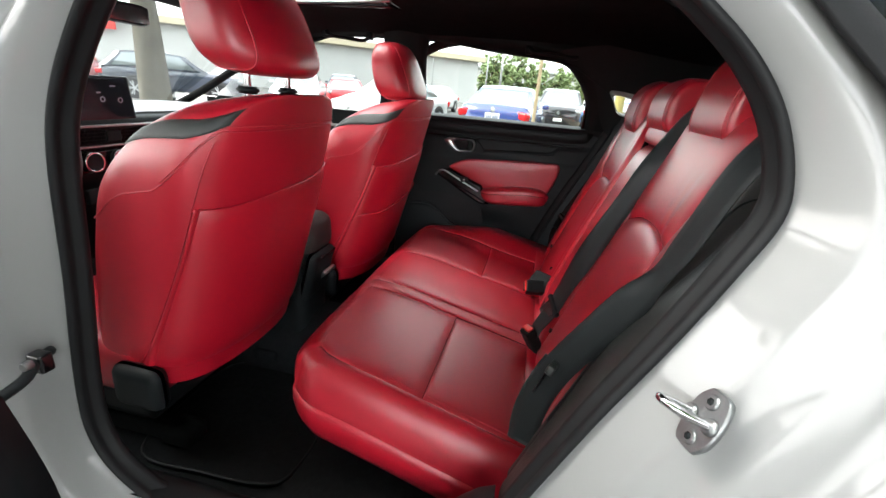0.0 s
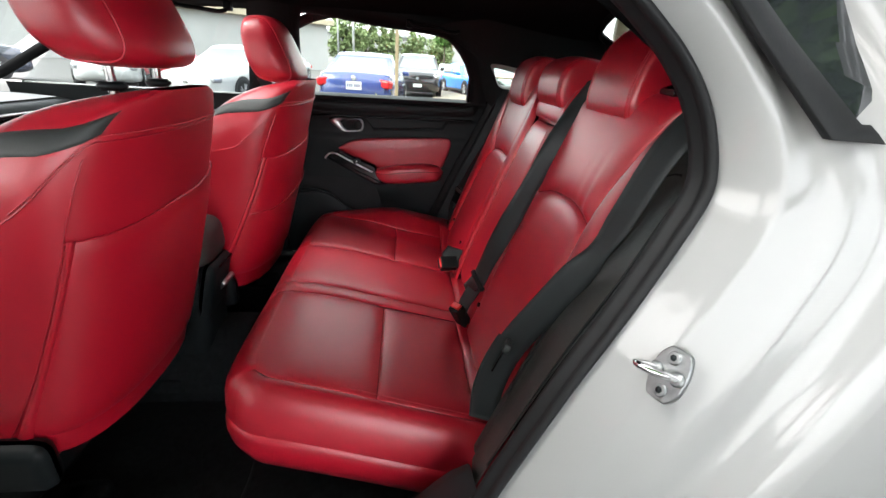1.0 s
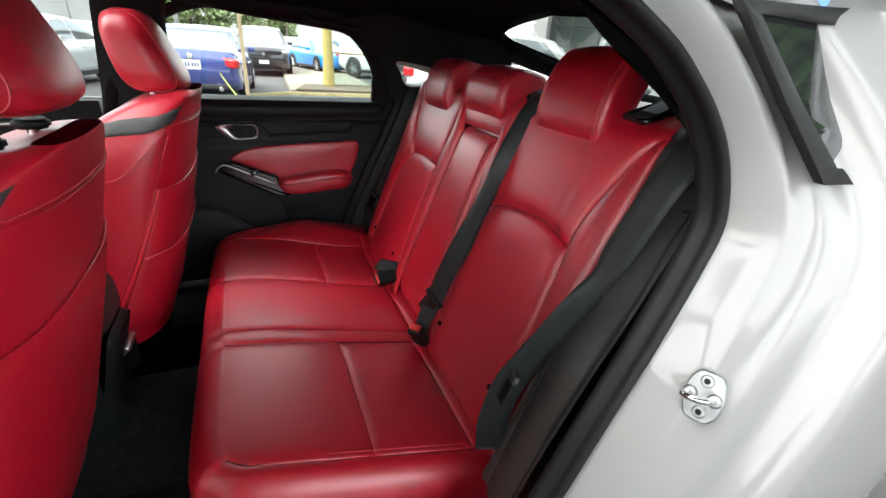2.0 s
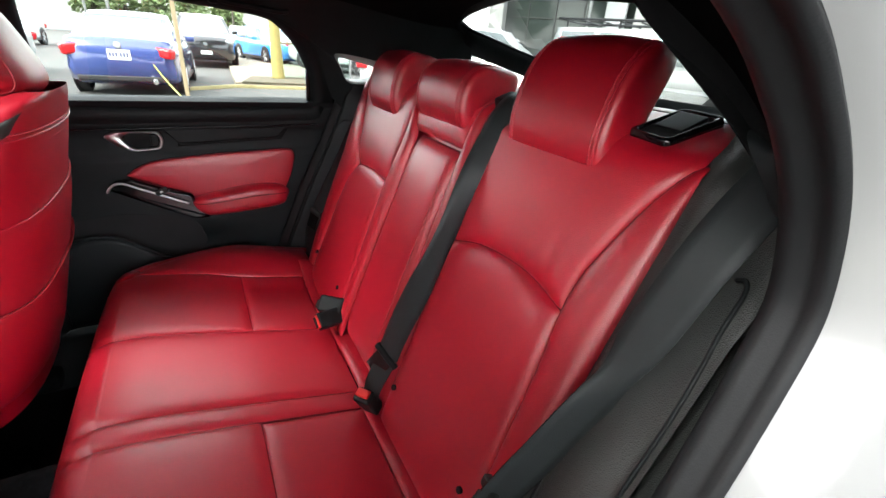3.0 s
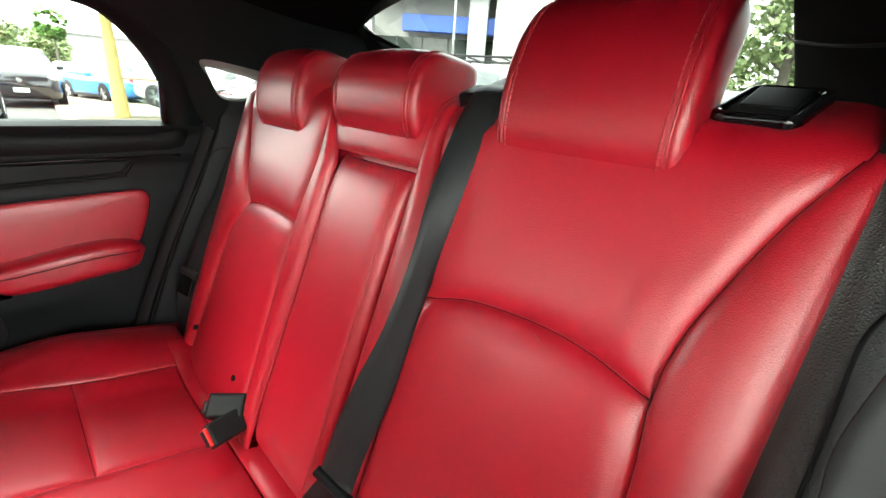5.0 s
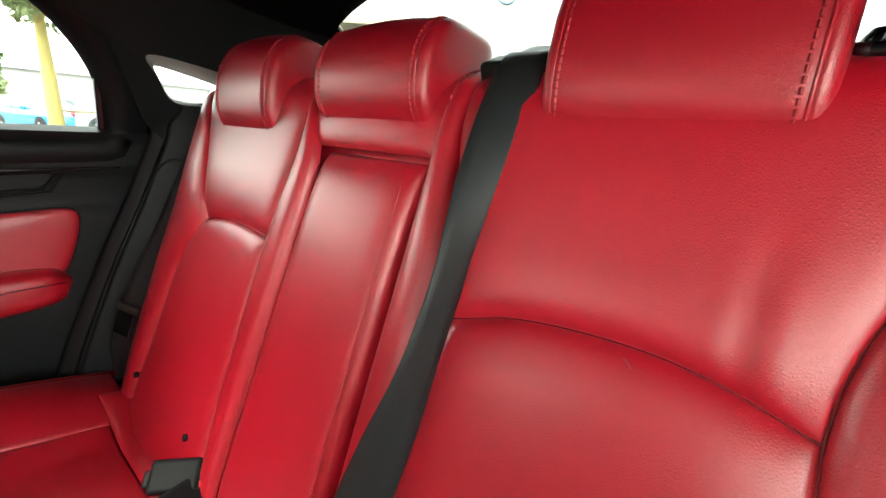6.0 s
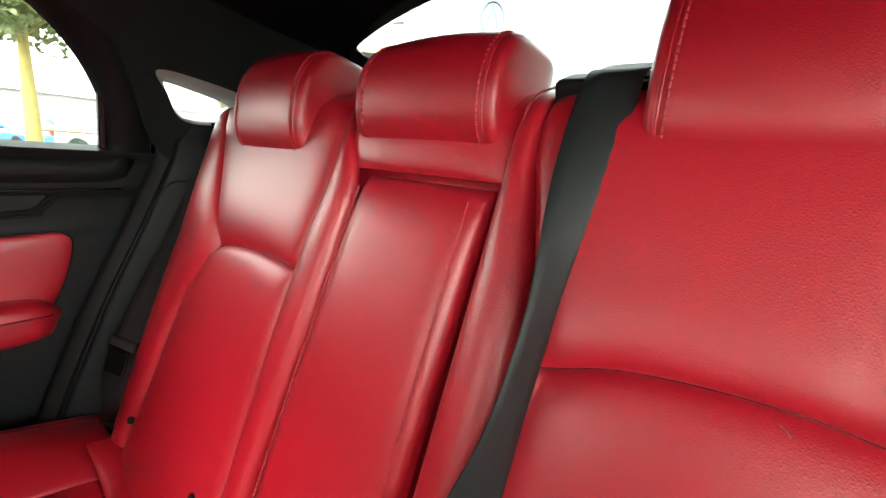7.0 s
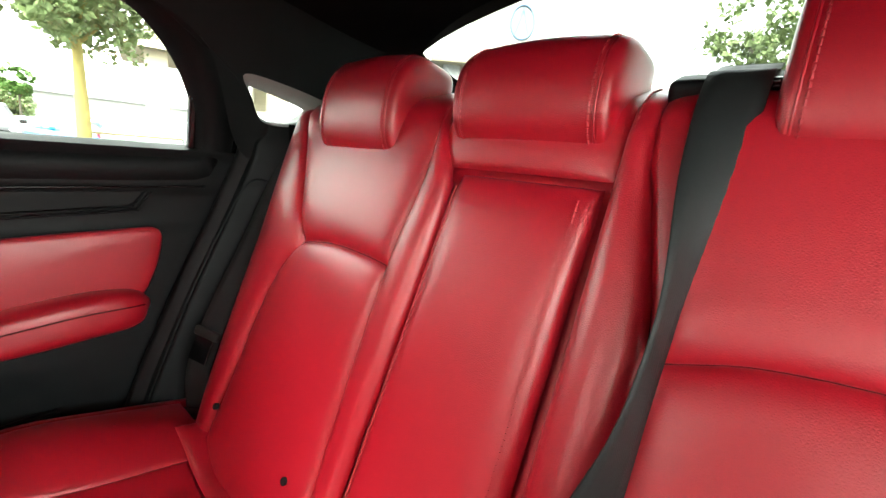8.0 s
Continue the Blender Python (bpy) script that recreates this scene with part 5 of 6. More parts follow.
# outside quarter window behind the doorway
qf = [Vector(p) for p in ((-.715, -.045, 1.215), (-.738, -.130, 1.130), (-.762, -.222, 1.045), (-.768, -.36, 1.048), (-.745, -.86, 1.085), (-.700, -.80, 1.13), (-.685, -.42, 1.225))]
quarter_win = thing("quarter_window", "dark outer quarter window with black surround", "car window", (-.76, -.22, 1.045))
QB = Vector((-.76, -.22, 1.045))
ctr = sum(qf, Vector()) / len(qf)
ob = part("pane", mesh_of("pane", [p - QB for p in qf], [tuple(range(len(qf)))]), DARK_GLASS, quarter_win, smooth=False)
closed_frame = []
for i in range(len(qf)):
    a, b = qf[i], qf[(i + 1) % len(qf)]
    closed_frame += [a.lerp(b, k / 6) for k in range(6)]
outer = [p + (p - ctr).normalized() * .020 for p in closed_frame]
inner = [p - (p - ctr).normalized() * .020 + Vector((-.008, 0, 0)) for p in closed_frame]
outer2 = [p + Vector((-.012, 0, 0)) for p in outer]
part("surround", loft("surround", [[p - QB for p in r] for r in (outer, outer2, inner, [q + Vector((.012, 0, 0)) for q in inner])]), RUBBER, quarter_win)


# ---------- car park ----------
GROUND = -.13
ASPHALT = material("worn asphalt", (0.095, 0.092, 0.087), 0.92, vary=0.12, scale=0.7, bump=0.5, bump_scale=90, second=(0.07, 0.069, 0.066))
CONCRETE = material("beige concrete", (0.30, 0.26, 0.20), 0.9, vary=0.10, scale=1.2, bump=0.4, bump_scale=60)
YELLOW = material("worn yellow kerb paint", (0.40, 0.34, 0.17), 0.8, vary=0.2, scale=8, bump=0.3, bump_scale=60)
SOIL = material("dry soil", (0.14, 0.12, 0.08), 1.0, vary=0.25, scale=6, bump=0.8, bump_scale=40)
tagged(part("ground", sheet("ground", lambda u, v: Vector((lerp(-900, 900, u), lerp(-900, 900, v), GROUND)), 30, 30), ASPHALT), "grey asphalt car park reaching to the horizon", "ground", kind="structure")


def slab_at(name, pts, z0, h, mat, label, category):
    base = Vector((pts[0][0], pts[0][1], z0))
    ob = part(name, plate([(x - base.x, y - base.y) for x, y in pts], h, None, min(.02, h * .4)), mat, None, label, smooth=False)
    ob.location = base
    return tagged(ob, label, category, kind="structure")


slab_at("pavement", [(11.4, -.65), (24, -1.35), (24, -4.0), (11.2, -3.3)], GROUND + .002, .10, CONCRETE, "beige concrete footpath between parking bays", "footpath")
slab_at("kerb", [(10.29, .55), (10.40, .55), (11.30, -.62), (11.10, -3.3), (11.0, -3.3), (11.15, -.65)], GROUND + .002, .07, YELLOW, "worn yellow painted kerb", "kerb")
slab_at("planting_bed", [(11.36, -.8), (11.2, -3.3), (13.0, -3.3), (13.0, -1.2)], GROUND + .103, .03, SOIL, "dry soil bed under the tree", "planting bed")

# ---------- vehicles ----------
TYRE = material("tyre rubber", (0.02, 0.02, 0.021), 0.85, vary=0.2, scale=12)
ALLOY = material("silver alloy", (0.55, 0.56, 0.57), 0.3, metal=0.9, vary=0.08, scale=20)
TAIL = material("red tail lamp", (0.60, 0.015, 0.02), 0.12, vary=0.15, scale=8)
LAMP = material("clear headlamp", (0.55, 0.57, 0.6), 0.08, metal=0.5, vary=0.2, scale=15)
PLATE_WHITE = material("white number plate", (0.68, 0.70, 0.68), 0.5, vary=0.06, scale=20)
PLATE_INK = material("plate ink", (0.08, 0.10, 0.2), 0.6, vary=0.1, scale=20)
CAR_DARK = material("black car plastic", (0.018, 0.018, 0.02), 0.5, vary=0.15, scale=6)
WINDOW = material("reflective car window", (0.24, 0.27, 0.28), 0.05, metal=0.45, spec=0.9, vary=0.2, scale=1.5, rough_vary=0.02)


def paint(name, c, rough=0.25):
    return material(name, c, rough, vary=0.03, scale=1.5, coat=1.0, rough_vary=0.04)


P_BLUE = paint("blue car paint", (0.035, 0.060, 0.215))
P_BLACK = paint("black car paint", (0.012, 0.012, 0.016))
P_WHITE = paint("white car paint", (0.56, 0.57, 0.57))
P_RED = paint("red car paint", (0.50, 0.012, 0.02))
P_MAROON = paint("maroon car paint", (0.16, 0.012, 0.02))
P_NAVY = paint("dark navy car paint", (0.02, 0.028, 0.045))
P_GREY = paint("dark grey car paint", (0.10, 0.105, 0.11))
P_SILVER = paint("silver car paint", (0.45, 0.46, 0.47))
P_BRIGHT = paint("bright blue car paint", (0.03, 0.25, 0.75))

# length, width, height, wheel radius, wheelbase, front overhang, waist height, then cabin foot front/rear and roof front/rear along the length
FORMS = {
    "sedan": dict(L=4.62, W=1.78, H=1.44, r=.325, wb=2.70, fo=.92, waist=.93, hood=.80, deck=1.00, cab=(1.30, 4.05), roof=(2.05, 3.15), z0=.20),
    "suv": dict(L=4.75, W=1.92, H=1.68, r=.37, wb=2.75, fo=.93, waist=1.08, hood=1.02, deck=1.10, cab=(1.25, 4.68), roof=(1.95, 4.15), z0=.24),
    "coupe": dict(L=4.78, W=1.90, H=1.38, r=.345, wb=2.72, fo=.92, waist=.93, hood=.90, deck=1.00, cab=(1.60, 4.25), roof=(2.35, 3.20), z0=.18),
    "hatch": dict(L=4.40, W=1.80, H=1.46, r=.33, wb=2.68, fo=.88, waist=.94, hood=.84, deck=1.00, cab=(1.20, 4.30), roof=(1.95, 3.60), z0=.20),
    "jeep": dict(L=4.30, W=1.88, H=1.86, r=.40, wb=2.95, fo=.65, waist=1.18, hood=1.15, deck=1.18, cab=(1.40, 4.28), roof=(1.62, 4.22), z0=.36),
}


def wheel_part(parent, r, loc, side):
    wh = new("wheel")
    wh.parent = parent
    wh.location = loc
    sec = [(.82 * r, -.09), (.93 * r, -.10), (.99 * r, -.07), (r, 0), (.99 * r, .07), (.93 * r, .10), (.70 * r, .105), (.68 * r, .07)]
    part("tyre", sheet("tyre", lambda u, v: Vector((sec[round(v * 7)][0] * math.cos(u * 2 * math.pi), side * sec[round(v * 7)][1], sec[round(v * 7)][0] * math.sin(u * 2 * math.pi))), 28, 7, wrap=True), TYRE, wh)
    bm = bmesh.new()
    for k in range(10):
        a = 2 * math.pi * k / 10 + (.14 if k % 2 else -.14)
        b = box((.030, .03, r * .62), .006, 1, Matrix.Rotation(a, 4, 'Y') @ Matrix.Translation((0, side * .085, r * .37)))
        me = bpy.data.meshes.new("t")
        b.to_mesh(me)
        b.free()
        bm.from_mesh(me)
        bpy.data.meshes.remove(me)
    bmesh.ops.create_cone(bm, cap_ends=True, segments=16, radius1=r * .16, radius2=r * .13, depth=.05, matrix=Matrix.Translation((0, side * .085, 0)) @ Matrix.Rotation(math.pi / 2, 4, 'X'))
    part("rim", bm, ALLOY, wh, smooth=False)
    part("rim_well", cylinder(r * .69, .02, 24, 0, Matrix.Translation((0, side * .045, 0)) @ Matrix.Rotation(math.pi / 2, 4, 'X')), CAR_DARK, wh)
    return wh


def vehicle(name, form, body_paint, x, y, heading, label, category="car", group="parked cars", rack=False, lower=None):
    """A parked car; heading: degrees its nose points, from +x. Its own axes: x forward from the tail, y left."""
    f = FORMS[form]
    L, W, H, r, z0 = f["L"], f["W"] / 2, f["H"], f["r"], f["z0"]
    car = thing(name, label, category, (x, y, GROUND), group)
    car.rotation_euler = (0, 0, radians(heading))
    mid = L / 2
    X = lambda s: mid - s          # s: distance behind the nose
    jeep = form == "jeep"
    top = table((0, f["hood"] - (.16 if not jeep else .05)), (.12, f["hood"] - .06), (.5, f["hood"]), (f["cab"][0], f["waist"] + .02), (f["cab"][0] + .8, f["waist"]), (f["cab"][1] - .3, f["deck"]), (L - .12, f["deck"] - .02), (L, f["deck"] - .16))
    wid = table((0, W * (.70 if not jeep else .88)), (.15, W * .86), (.55, W * .97), (1.2, W), (L - 1.2, W), (L - .5, W * .97), (L - .12, W * .88), (L, W * .76))
    bot = table((0, z0 + .10), (.35, z0), (L - .5, z0), (L, z0 + .16))
    rings = []
    n = 34
    for i in range(n + 1):
        s = L * ease(i, n, 1.8)
        w, zt, zb = wid(s), top(s), bot(s)
        h = zt - zb
        half = [(0, zb), (.80 * w, zb), (.965 * w, zb + .08 * h), (1.0 * w, zb + .30 * h), (.975 * w, zb + .50 * h), (1.0 * w, zb + .66 * h), (.985 * w, zb + .80 * h), (.93 * w, zb + .95 * h), (.80 * w, zt), (.4 * w, zt + .018), (0, zt + .025)]
        rings.append([Vector((X(s), a, b)) for a, b in half] + [Vector((X(s), -a, b)) for a, b in reversed(half[1:-1])])
    bm = bmesh.new()
    me = loft("body", rings)
    bm.from_mesh(me)
    bpy.data.meshes.remove(me)
    m = len(rings[0])
    bm.verts.ensure_lookup_table()
    bm.faces.new([bm.verts[k] for k in range(m - 1, -1, -1)])
    bm.faces.new([bm.verts[n * m + k] for k in range(m)])
    part("body", bm, body_paint, car)
    # cabin
    (c0, c1), (r0, r1) = f["cab"], f["roof"]
    wb, wt = W * .90, W * (.72 if not jeep else .82)
    zb = f["waist"] - .01
    lowv = [Vector((X(s), sg * wb, zb)) for s, sg in ((c0, 1), (c1, 1), (c1, -1), (c0, -1))]
    C = lambda s, sg, t: Vector((X(s), sg * lerp(wb, wt, t), lerp(zb, H - .02, t)))

    def roof_at(k):
        return H - .02 - (.075 if not jeep else .02) * abs(2 * k - 1) ** 2.4

    def side_s(k, t):
        """s along the cabin side: k 0 front edge to 1 rear edge, at height t."""
        return lerp(lerp(c0, c1, k), lerp(r0, r1, k), 1 - (1 - t) ** (1.25 if not jeep else 1.0))
    nt, nk = 8, 12
    verts, faces = [], []
    loopn = 2 * (nk + 1)
    for j in range(nt + 1):
        t = j / nt
        bulge = .03 * math.sin(math.pi * t)
        for k in range(nk + 1):
            kk = k / nk
            verts.append(Vector((X(side_s(kk, t)), lerp(wb, wt, t) + bulge, lerp(zb, roof_at(kk), t))))
        for k in range(nk, -1, -1):
            kk = k / nk
            verts.append(Vector((X(side_s(kk, t)), -lerp(wb, wt, t) - bulge, lerp(zb, roof_at(kk), t))))
    for j in range(nt):
        for k in range(loopn):
            a, b = j * loopn + k, j * loopn + (k + 1) % loopn
            faces.append((a, b, b + loopn, a + loopn))
    part("cabin", mesh_of("cabin", verts, faces), body_paint, car)
    part("roof", sheet("roof", lambda u, v: Vector((X(lerp(r0, r1, u)), lerp(-wt, wt, v), roof_at(u) + .03 * (1 - abs(2 * v - 1) ** 3) * (1 - .9 * abs(2 * u - 1) ** 3))), 14, 8), body_paint, car)

    def pane(name, quad, out):
        return part(name, sheet(name, lambda u, v: quad(u, v) + out, 6, 5), WINDOW, car)
    pane("windscreen", lambda u, v: Vector((X(side_s(0, lerp(.06, .94, v))), lerp(-1, 1, u) * lerp(wb * .90, wt * .90, v), lerp(zb, roof_at(0), lerp(.06, .94, v)))), Vector((.02, 0, .012)))
    pane("rear_window", lambda u, v: Vector((X(side_s(1, lerp(.12, .92, v))), lerp(-1, 1, u) * lerp(wb * .86, wt * .88, v), lerp(zb, roof_at(1), lerp(.12, .92, v)))), Vector((-.02, 0, .012)))
    for sg in (-1, 1):
        for k0, k1 in (((.10, .48), (.52, .90)) if not jeep else ((.05, .34), (.38, .64), (.68, .95))):
            pane("side_window", lambda u, v: Vector((X(side_s(lerp(k0, k1, u), lerp(.10, .88, v))), sg * (lerp(wb, wt, lerp(.10, .88, v)) + .03 * math.sin(math.pi * lerp(.10, .88, v)) + .008), lerp(zb, roof_at(lerp(k0, k1, u)), lerp(.10, .88, v)))), Vector((0, 0, 0)))
        part("door_mirror", box((.10, .18, .12), .035, 2, Matrix.Translation((X(c0 + .42), sg * (W + .06), f["waist"] + .06))), body_paint, car)
        part("lower_trim", box((L * .5, .02, .10), .01, 1, Matrix.Translation((X(L * .5), sg * W * .985, z0 + .06))), CAR_DARK, car)
        for s in (f["fo"], f["fo"] + f["wb"]):
            # black disc on the body stands in for the wheel well's shade
            part("wheel_well_disc", cylinder(r * 1.14, .03, 28, .004, Matrix.Translation((X(s), sg * (wid(s) - .004), r + .02)) @ Matrix.Rotation(math.pi / 2, 4, 'X')), CAR_DARK, car)
            wheel_part(car, r, (X(s), sg * (wid(s) - .075), r), sg)
        if not jeep:
            part("headlamp", box((.24, .40, .13), .05, 3, Matrix.Translation((X(.17), sg * W * .66, f["hood"] - .17)) @ Matrix.Rotation(radians(sg * -24), 4, 'Z')), LAMP, car)
            part("tail_lamp", box((.22, .46, .17), .05, 3, Matrix.Translation((X(L - .115), sg * W * .68, f["deck"] - .20)) @ Matrix.Rotation(radians(sg * 20), 4, 'Z') @ Matrix.Rotation(radians(sg * -8), 4, 'X')), TAIL, car)
        else:
            part("headlamp", cylinder(.10, .05, 20, .01, Matrix.Translation((X(.0), sg * .48, 1.0)) @ Matrix.Rotation(math.pi / 2, 4, 'Y')), LAMP, car)
            part("fender", box((.95, .30, .10), .04, 2, Matrix.Translation((X(.62), sg * (W - .02), .92))), CAR_DARK, car)
            part("tail_lamp", box((.05, .16, .24), .02, 2, Matrix.Translation((X(L - .0), sg * W * .74, .95))), TAIL, car)
        part("door_handle", box((.16, .02, .03), .008, 2, Matrix.Translation((X(L * .62), sg * (W * .99 + .005), f["waist"] - .12))), body_paint, car)
    part("grille", box((.05, W * 1.05, .26), .03, 2, Matrix.Translation((X(.045), 0, f["hood"] - .32))), CAR_DARK, car)
    part("front_intake", box((.05, W * 1.25, .16), .03, 2, Matrix.Translation((X(.03), 0, z0 + .18))), CAR_DARK, car)
    part("emblem", cylinder(.06, .02, 20, .004, Matrix.Translation((X(.005), 0, f["hood"] - .27)) @ Matrix.Rotation(math.pi / 2, 4, 'Y')), CHROME, car)
    rp = part("rear_plate", box((.012, .34, .17), .01, 1, Matrix.Translation((X(L - .0) - .008, 0, f["deck"] - .27))), PLATE_WHITE, car)
    for k in range(6):
        part("plate_bar", box((.004, .028, .07), 0, 1, Matrix.Translation((X(L) - .016, -.12 + k * .046 + (.02 if k > 2 else 0), f["deck"] - .27))), PLATE_INK, rp, smooth=False)
    part("front_plate", box((.012, .34, .12), .01, 1, Matrix.Translation((X(0) + .012, 0, z0 + .26))), PLATE_WHITE, car)
    part("rear_diffuser", box((.08, W * 1.5, .10), .03, 2, Matrix.Translation((X(L - .03), 0, z0 + .14))), CAR_DARK, car)
    part("rear_emblem", cylinder(.055, .02, 20, .004, Matrix.Translation((X(L) - .008, 0, f["deck"] - .12)) @ Matrix.Rotation(math.pi / 2, 4, 'Y')), CHROME, car)
    if rack:
        for k in range(7):
            part("rack_bar", tube("rack_bar", [(X(lerp(r0 + .1, r1 - .1, k / 6)), -wt, H + .10), (X(lerp(r0 + .1, r1 - .1, k / 6)), wt, H + .10)], .018, 6), CAR_DARK, car)
        for sg in (-1, 1):
            part("rack_rail", tube("rack_rail", [(X(r0), sg * wt, H + .13), (X(r1), sg * wt, H + .13)], .025, 6), CAR_DARK, car)
            for k in range(3):
                part("rack_foot", box((.04, .04, .14), .01, 1, Matrix.Translation((X(lerp(r0 + .2, r1 - .2, k / 2)), sg * wt, H + .04))), CAR_DARK, car)
    return car


# ---------- the white car's own outer body ----------
def own_shell(name, stations, mat=WHITE_PAINT, label=""):
    """A closed loft over (y, half width, foot, top) along the car."""
    rings = []
    for y, w, zb, zt in stations:
        h = zt - zb
        half = [(0, zb), (.82 * w, zb), (.97 * w, zb + .10 * h), (w, zb + .35 * h), (.985 * w, zb + .55 * h), (w, zb + .72 * h), (.95 * w, zb + .90 * h), (.82 * w, zt - .01), (.4 * w, zt + .012), (0, zt + .018)]
        rings.append([Vector((.01 + a, y, z)) for a, z in half] + [Vector((.01 - a, y, z)) for a, z in reversed(half[1:-1])])
    bm = bmesh.new()
    me = loft(name, rings)
    bm.from_mesh(me)
    bpy.data.meshes.remove(me)
    bm.verts.ensure_lookup_table()
    m, n = len(rings[0]), len(rings)
    bm.faces.new([bm.verts[k] for k in range(m - 1, -1, -1)])
    bm.faces.new([bm.verts[(n - 1) * m + k] for k in range(m)])
    return fixed(name, bm, mat, None, label)


own_shell("front_body", [(2.08, .84, .06, .84), (2.3, .86, .06, .83), (2.7, .87, .06, .79), (3.0, .84, .07, .73), (3.18, .76, .09, .66), (3.28, .60, .14, .55)])
fixed("front_grille", box((1.1, .04, .16), .03, 2, Matrix.Translation((.01, 3.255, .36))), GLOSS_BLACK)
for sg in (-1, 1):
    fixed("headlamp", box((.34, .12, .10), .035, 3, Matrix.Translation((.01 + sg * .56, 3.14, .60)) @ Matrix.Rotation(radians(-sg * 24), 4, 'Z')), LAMP)
    fixed("tail_lamp", box((.40, .10, .10), .03, 3, Matrix.Translation((.035 + sg * .52, -1.42, .74)) @ Matrix.Rotation(radians(sg * 16), 4, 'Z')), TAIL)
own_shell("rear_bumper", [(-1.50, .60, .16, .60), (-1.46, .74, .10, .66), (-1.38, .82, .07, .68), (-1.28, .84, .06, .69)])
fixed("windscreen", sheet("windscreen", lambda u, v: Vector((lerp(-1, 1, u) * lerp(.70, .62, v), lerp(2.06, 1.40, v) - .10 * (2 * u - 1) ** 2, lerp(.90, 1.285, v) - .02 * (2 * u - 1) ** 2)), 12, 8), SCREEN_GLASS).visible_shadow = False


def side_skin(name, sg, y0, y1, top=.93):
    return fixed(name, solid(sheet(name, lambda u, v: Vector((.01 + sg * (.83 + .05 * math.sin(lerp(.5, 2.7, v))), lerp(y0, y1, u), lerp(.04, top, v))), 12, 14), .01), WHITE_PAINT)


side_skin("front_door_skin", 1, .87, 2.07)
side_skin("front_door_skin", -1, 1.02, 2.07)
side_skin("rear_quarter_skin", 1, -1.36, -.12, .98)
for sg in (-1, 1):
    for y, x in ((-.50, .75), (2.50, .79)):
        wp = wheel_part(hatchback, .32, Vector((.01 + sg * x, y, .19)) - BASE, -sg)
        wp.rotation_euler = (0, 0, math.pi / 2)
blue = vehicle("parked_sedan", "sedan", P_BLUE, 11.35, 1.16, -4, "blue sedan seen from its tail, red tail lamps")
part("exhaust_pipe", cylinder(.045, .12, 16, .006, Matrix.Translation((-2.30, -.48, .30)) @ Matrix.Rotation(math.pi / 2, 4, 'Y')), CHROME, blue)
vehicle("parked_suv", "suv", P_BLACK, 19.2, -.40, 178, "black sport utility car facing the camera side, chrome grille badge")
vehicle("parked_sedan", "sedan", P_WHITE, 12.2, 4.75, 167, "white sedan parked nose-out beside the blue one")
vehicle("parked_sedan", "sedan", P_WHITE, 15.4, 9.9, 203, "white sedan nose-out behind the front seats")
vehicle("parked_coupe", "coupe", P_RED, 20.5, 10.3, 205, "red sports coupe with black grille")
vehicle("parked_suv", "suv", P_NAVY, 26, 13.0, 200, "dark sport utility car behind the red coupe")
vehicle("parked_suv", "suv", P_NAVY, 14.2, 14.6, -50, "dark navy car near the tree trunk")
vehicle("parked_suv", "suv", P_MAROON, 12.4, 17.6, -46, "maroon car behind the tree trunk")
vehicle("parked_sedan", "sedan", P_GREY, 19.6, 7.0, 168, "dark grey sedan in the row behind")
vehicle("parked_sedan", "sedan", P_WHITE, 25.5, 6.8, 175, "white sedan further back in the row")
vehicle("parked_sedan", "sedan", P_SILVER, 28.5, 9.6, 175, "silver sedan further back in the row")
vehicle("parked_hatchback", "hatch", P_BRIGHT, 21.6, -3.1, 196, "bright blue hatchback beyond the footpath")
vehicle("parked_suv", "suv", P_WHITE, 17.9, -5.4, 215, "white sport utility car behind the clear panel")
vehicle("parked_sedan", "sedan", P_WHITE, 31.0, -2.9, 180, "white sedan far down the lot")
vehicle("parked_suv", "suv", P_SILVER, 34.0, -6.2, 150, "silver car far down the lot")
vehicle("parked_suv", "suv", P_WHITE, 32.5, -16.5, 130, "white car at the far side of the lot")
vehicle("parked_hatchback", "suv", P_WHITE, 10.4, -7.8, 230, "white sedan behind the hatch window")
vehicle("parked_suv", "suv", P_WHITE, 7.2, -5.0, 242, "white sport utility car close behind the rear window")
vehicle("parked_jeep", "jeep", P_WHITE, 5.6, -8.4, 205, "boxy white off-road car with roof rack", rack=True)
vehicle("parked_sedan", "sedan", P_WHITE, 4.7, -14.0, 200, "white sedan near the blue sign")
vehicle("parked_suv", "suv", P_SILVER, 6.8, -18.5, 190, "silver car near the blue sign")
vehicle("parked_sedan", "sedan", P_WHITE, 9.5, -23.5, 195, "white sedan in the far row by the trees")
vehicle("parked_suv", "suv", P_WHITE, 2.2, -11.5, 195, "white car behind the hatch")

# posts, cord, clear panel
WOOD = material("pale timber", (0.36, 0.28, 0.17), 0.8, vary=0.18, scale=10, bump=0.4, bump_scale=60)
post = thing("timber_post", "thin pale timber stake beside the blue sedan", "post", (8.75, .38, GROUND))
part("stake", box((.07, .07, 3.4), .008, 1, Matrix.Translation((0, 0, 1.7))), WOOD, post)
CORD = material("yellow cord", (0.55, 0.55, 0.16), 0.7, vary=0.1, scale=20)
cord_t = thing("yellow_cord", "slack yellow cord hanging from the blue sedan's boot", "cord", (8.95, .83, GROUND))
part("strand", tube("strand", spline([(.12, .08, .80), (.08, .02, .62), (-.02, -.12, .38), (-.25, -.32, .12), (-.5, -.45, .02)], 24), .012, 6), CORD, cord_t)
CLEAR = glass("clear panel", (0.78, 0.86, 0.84), 0.02)
panel_t = thing("clear_screen", "clear plastic panel with a timber top rail", "screen panel", (12.9, -2.9, GROUND))
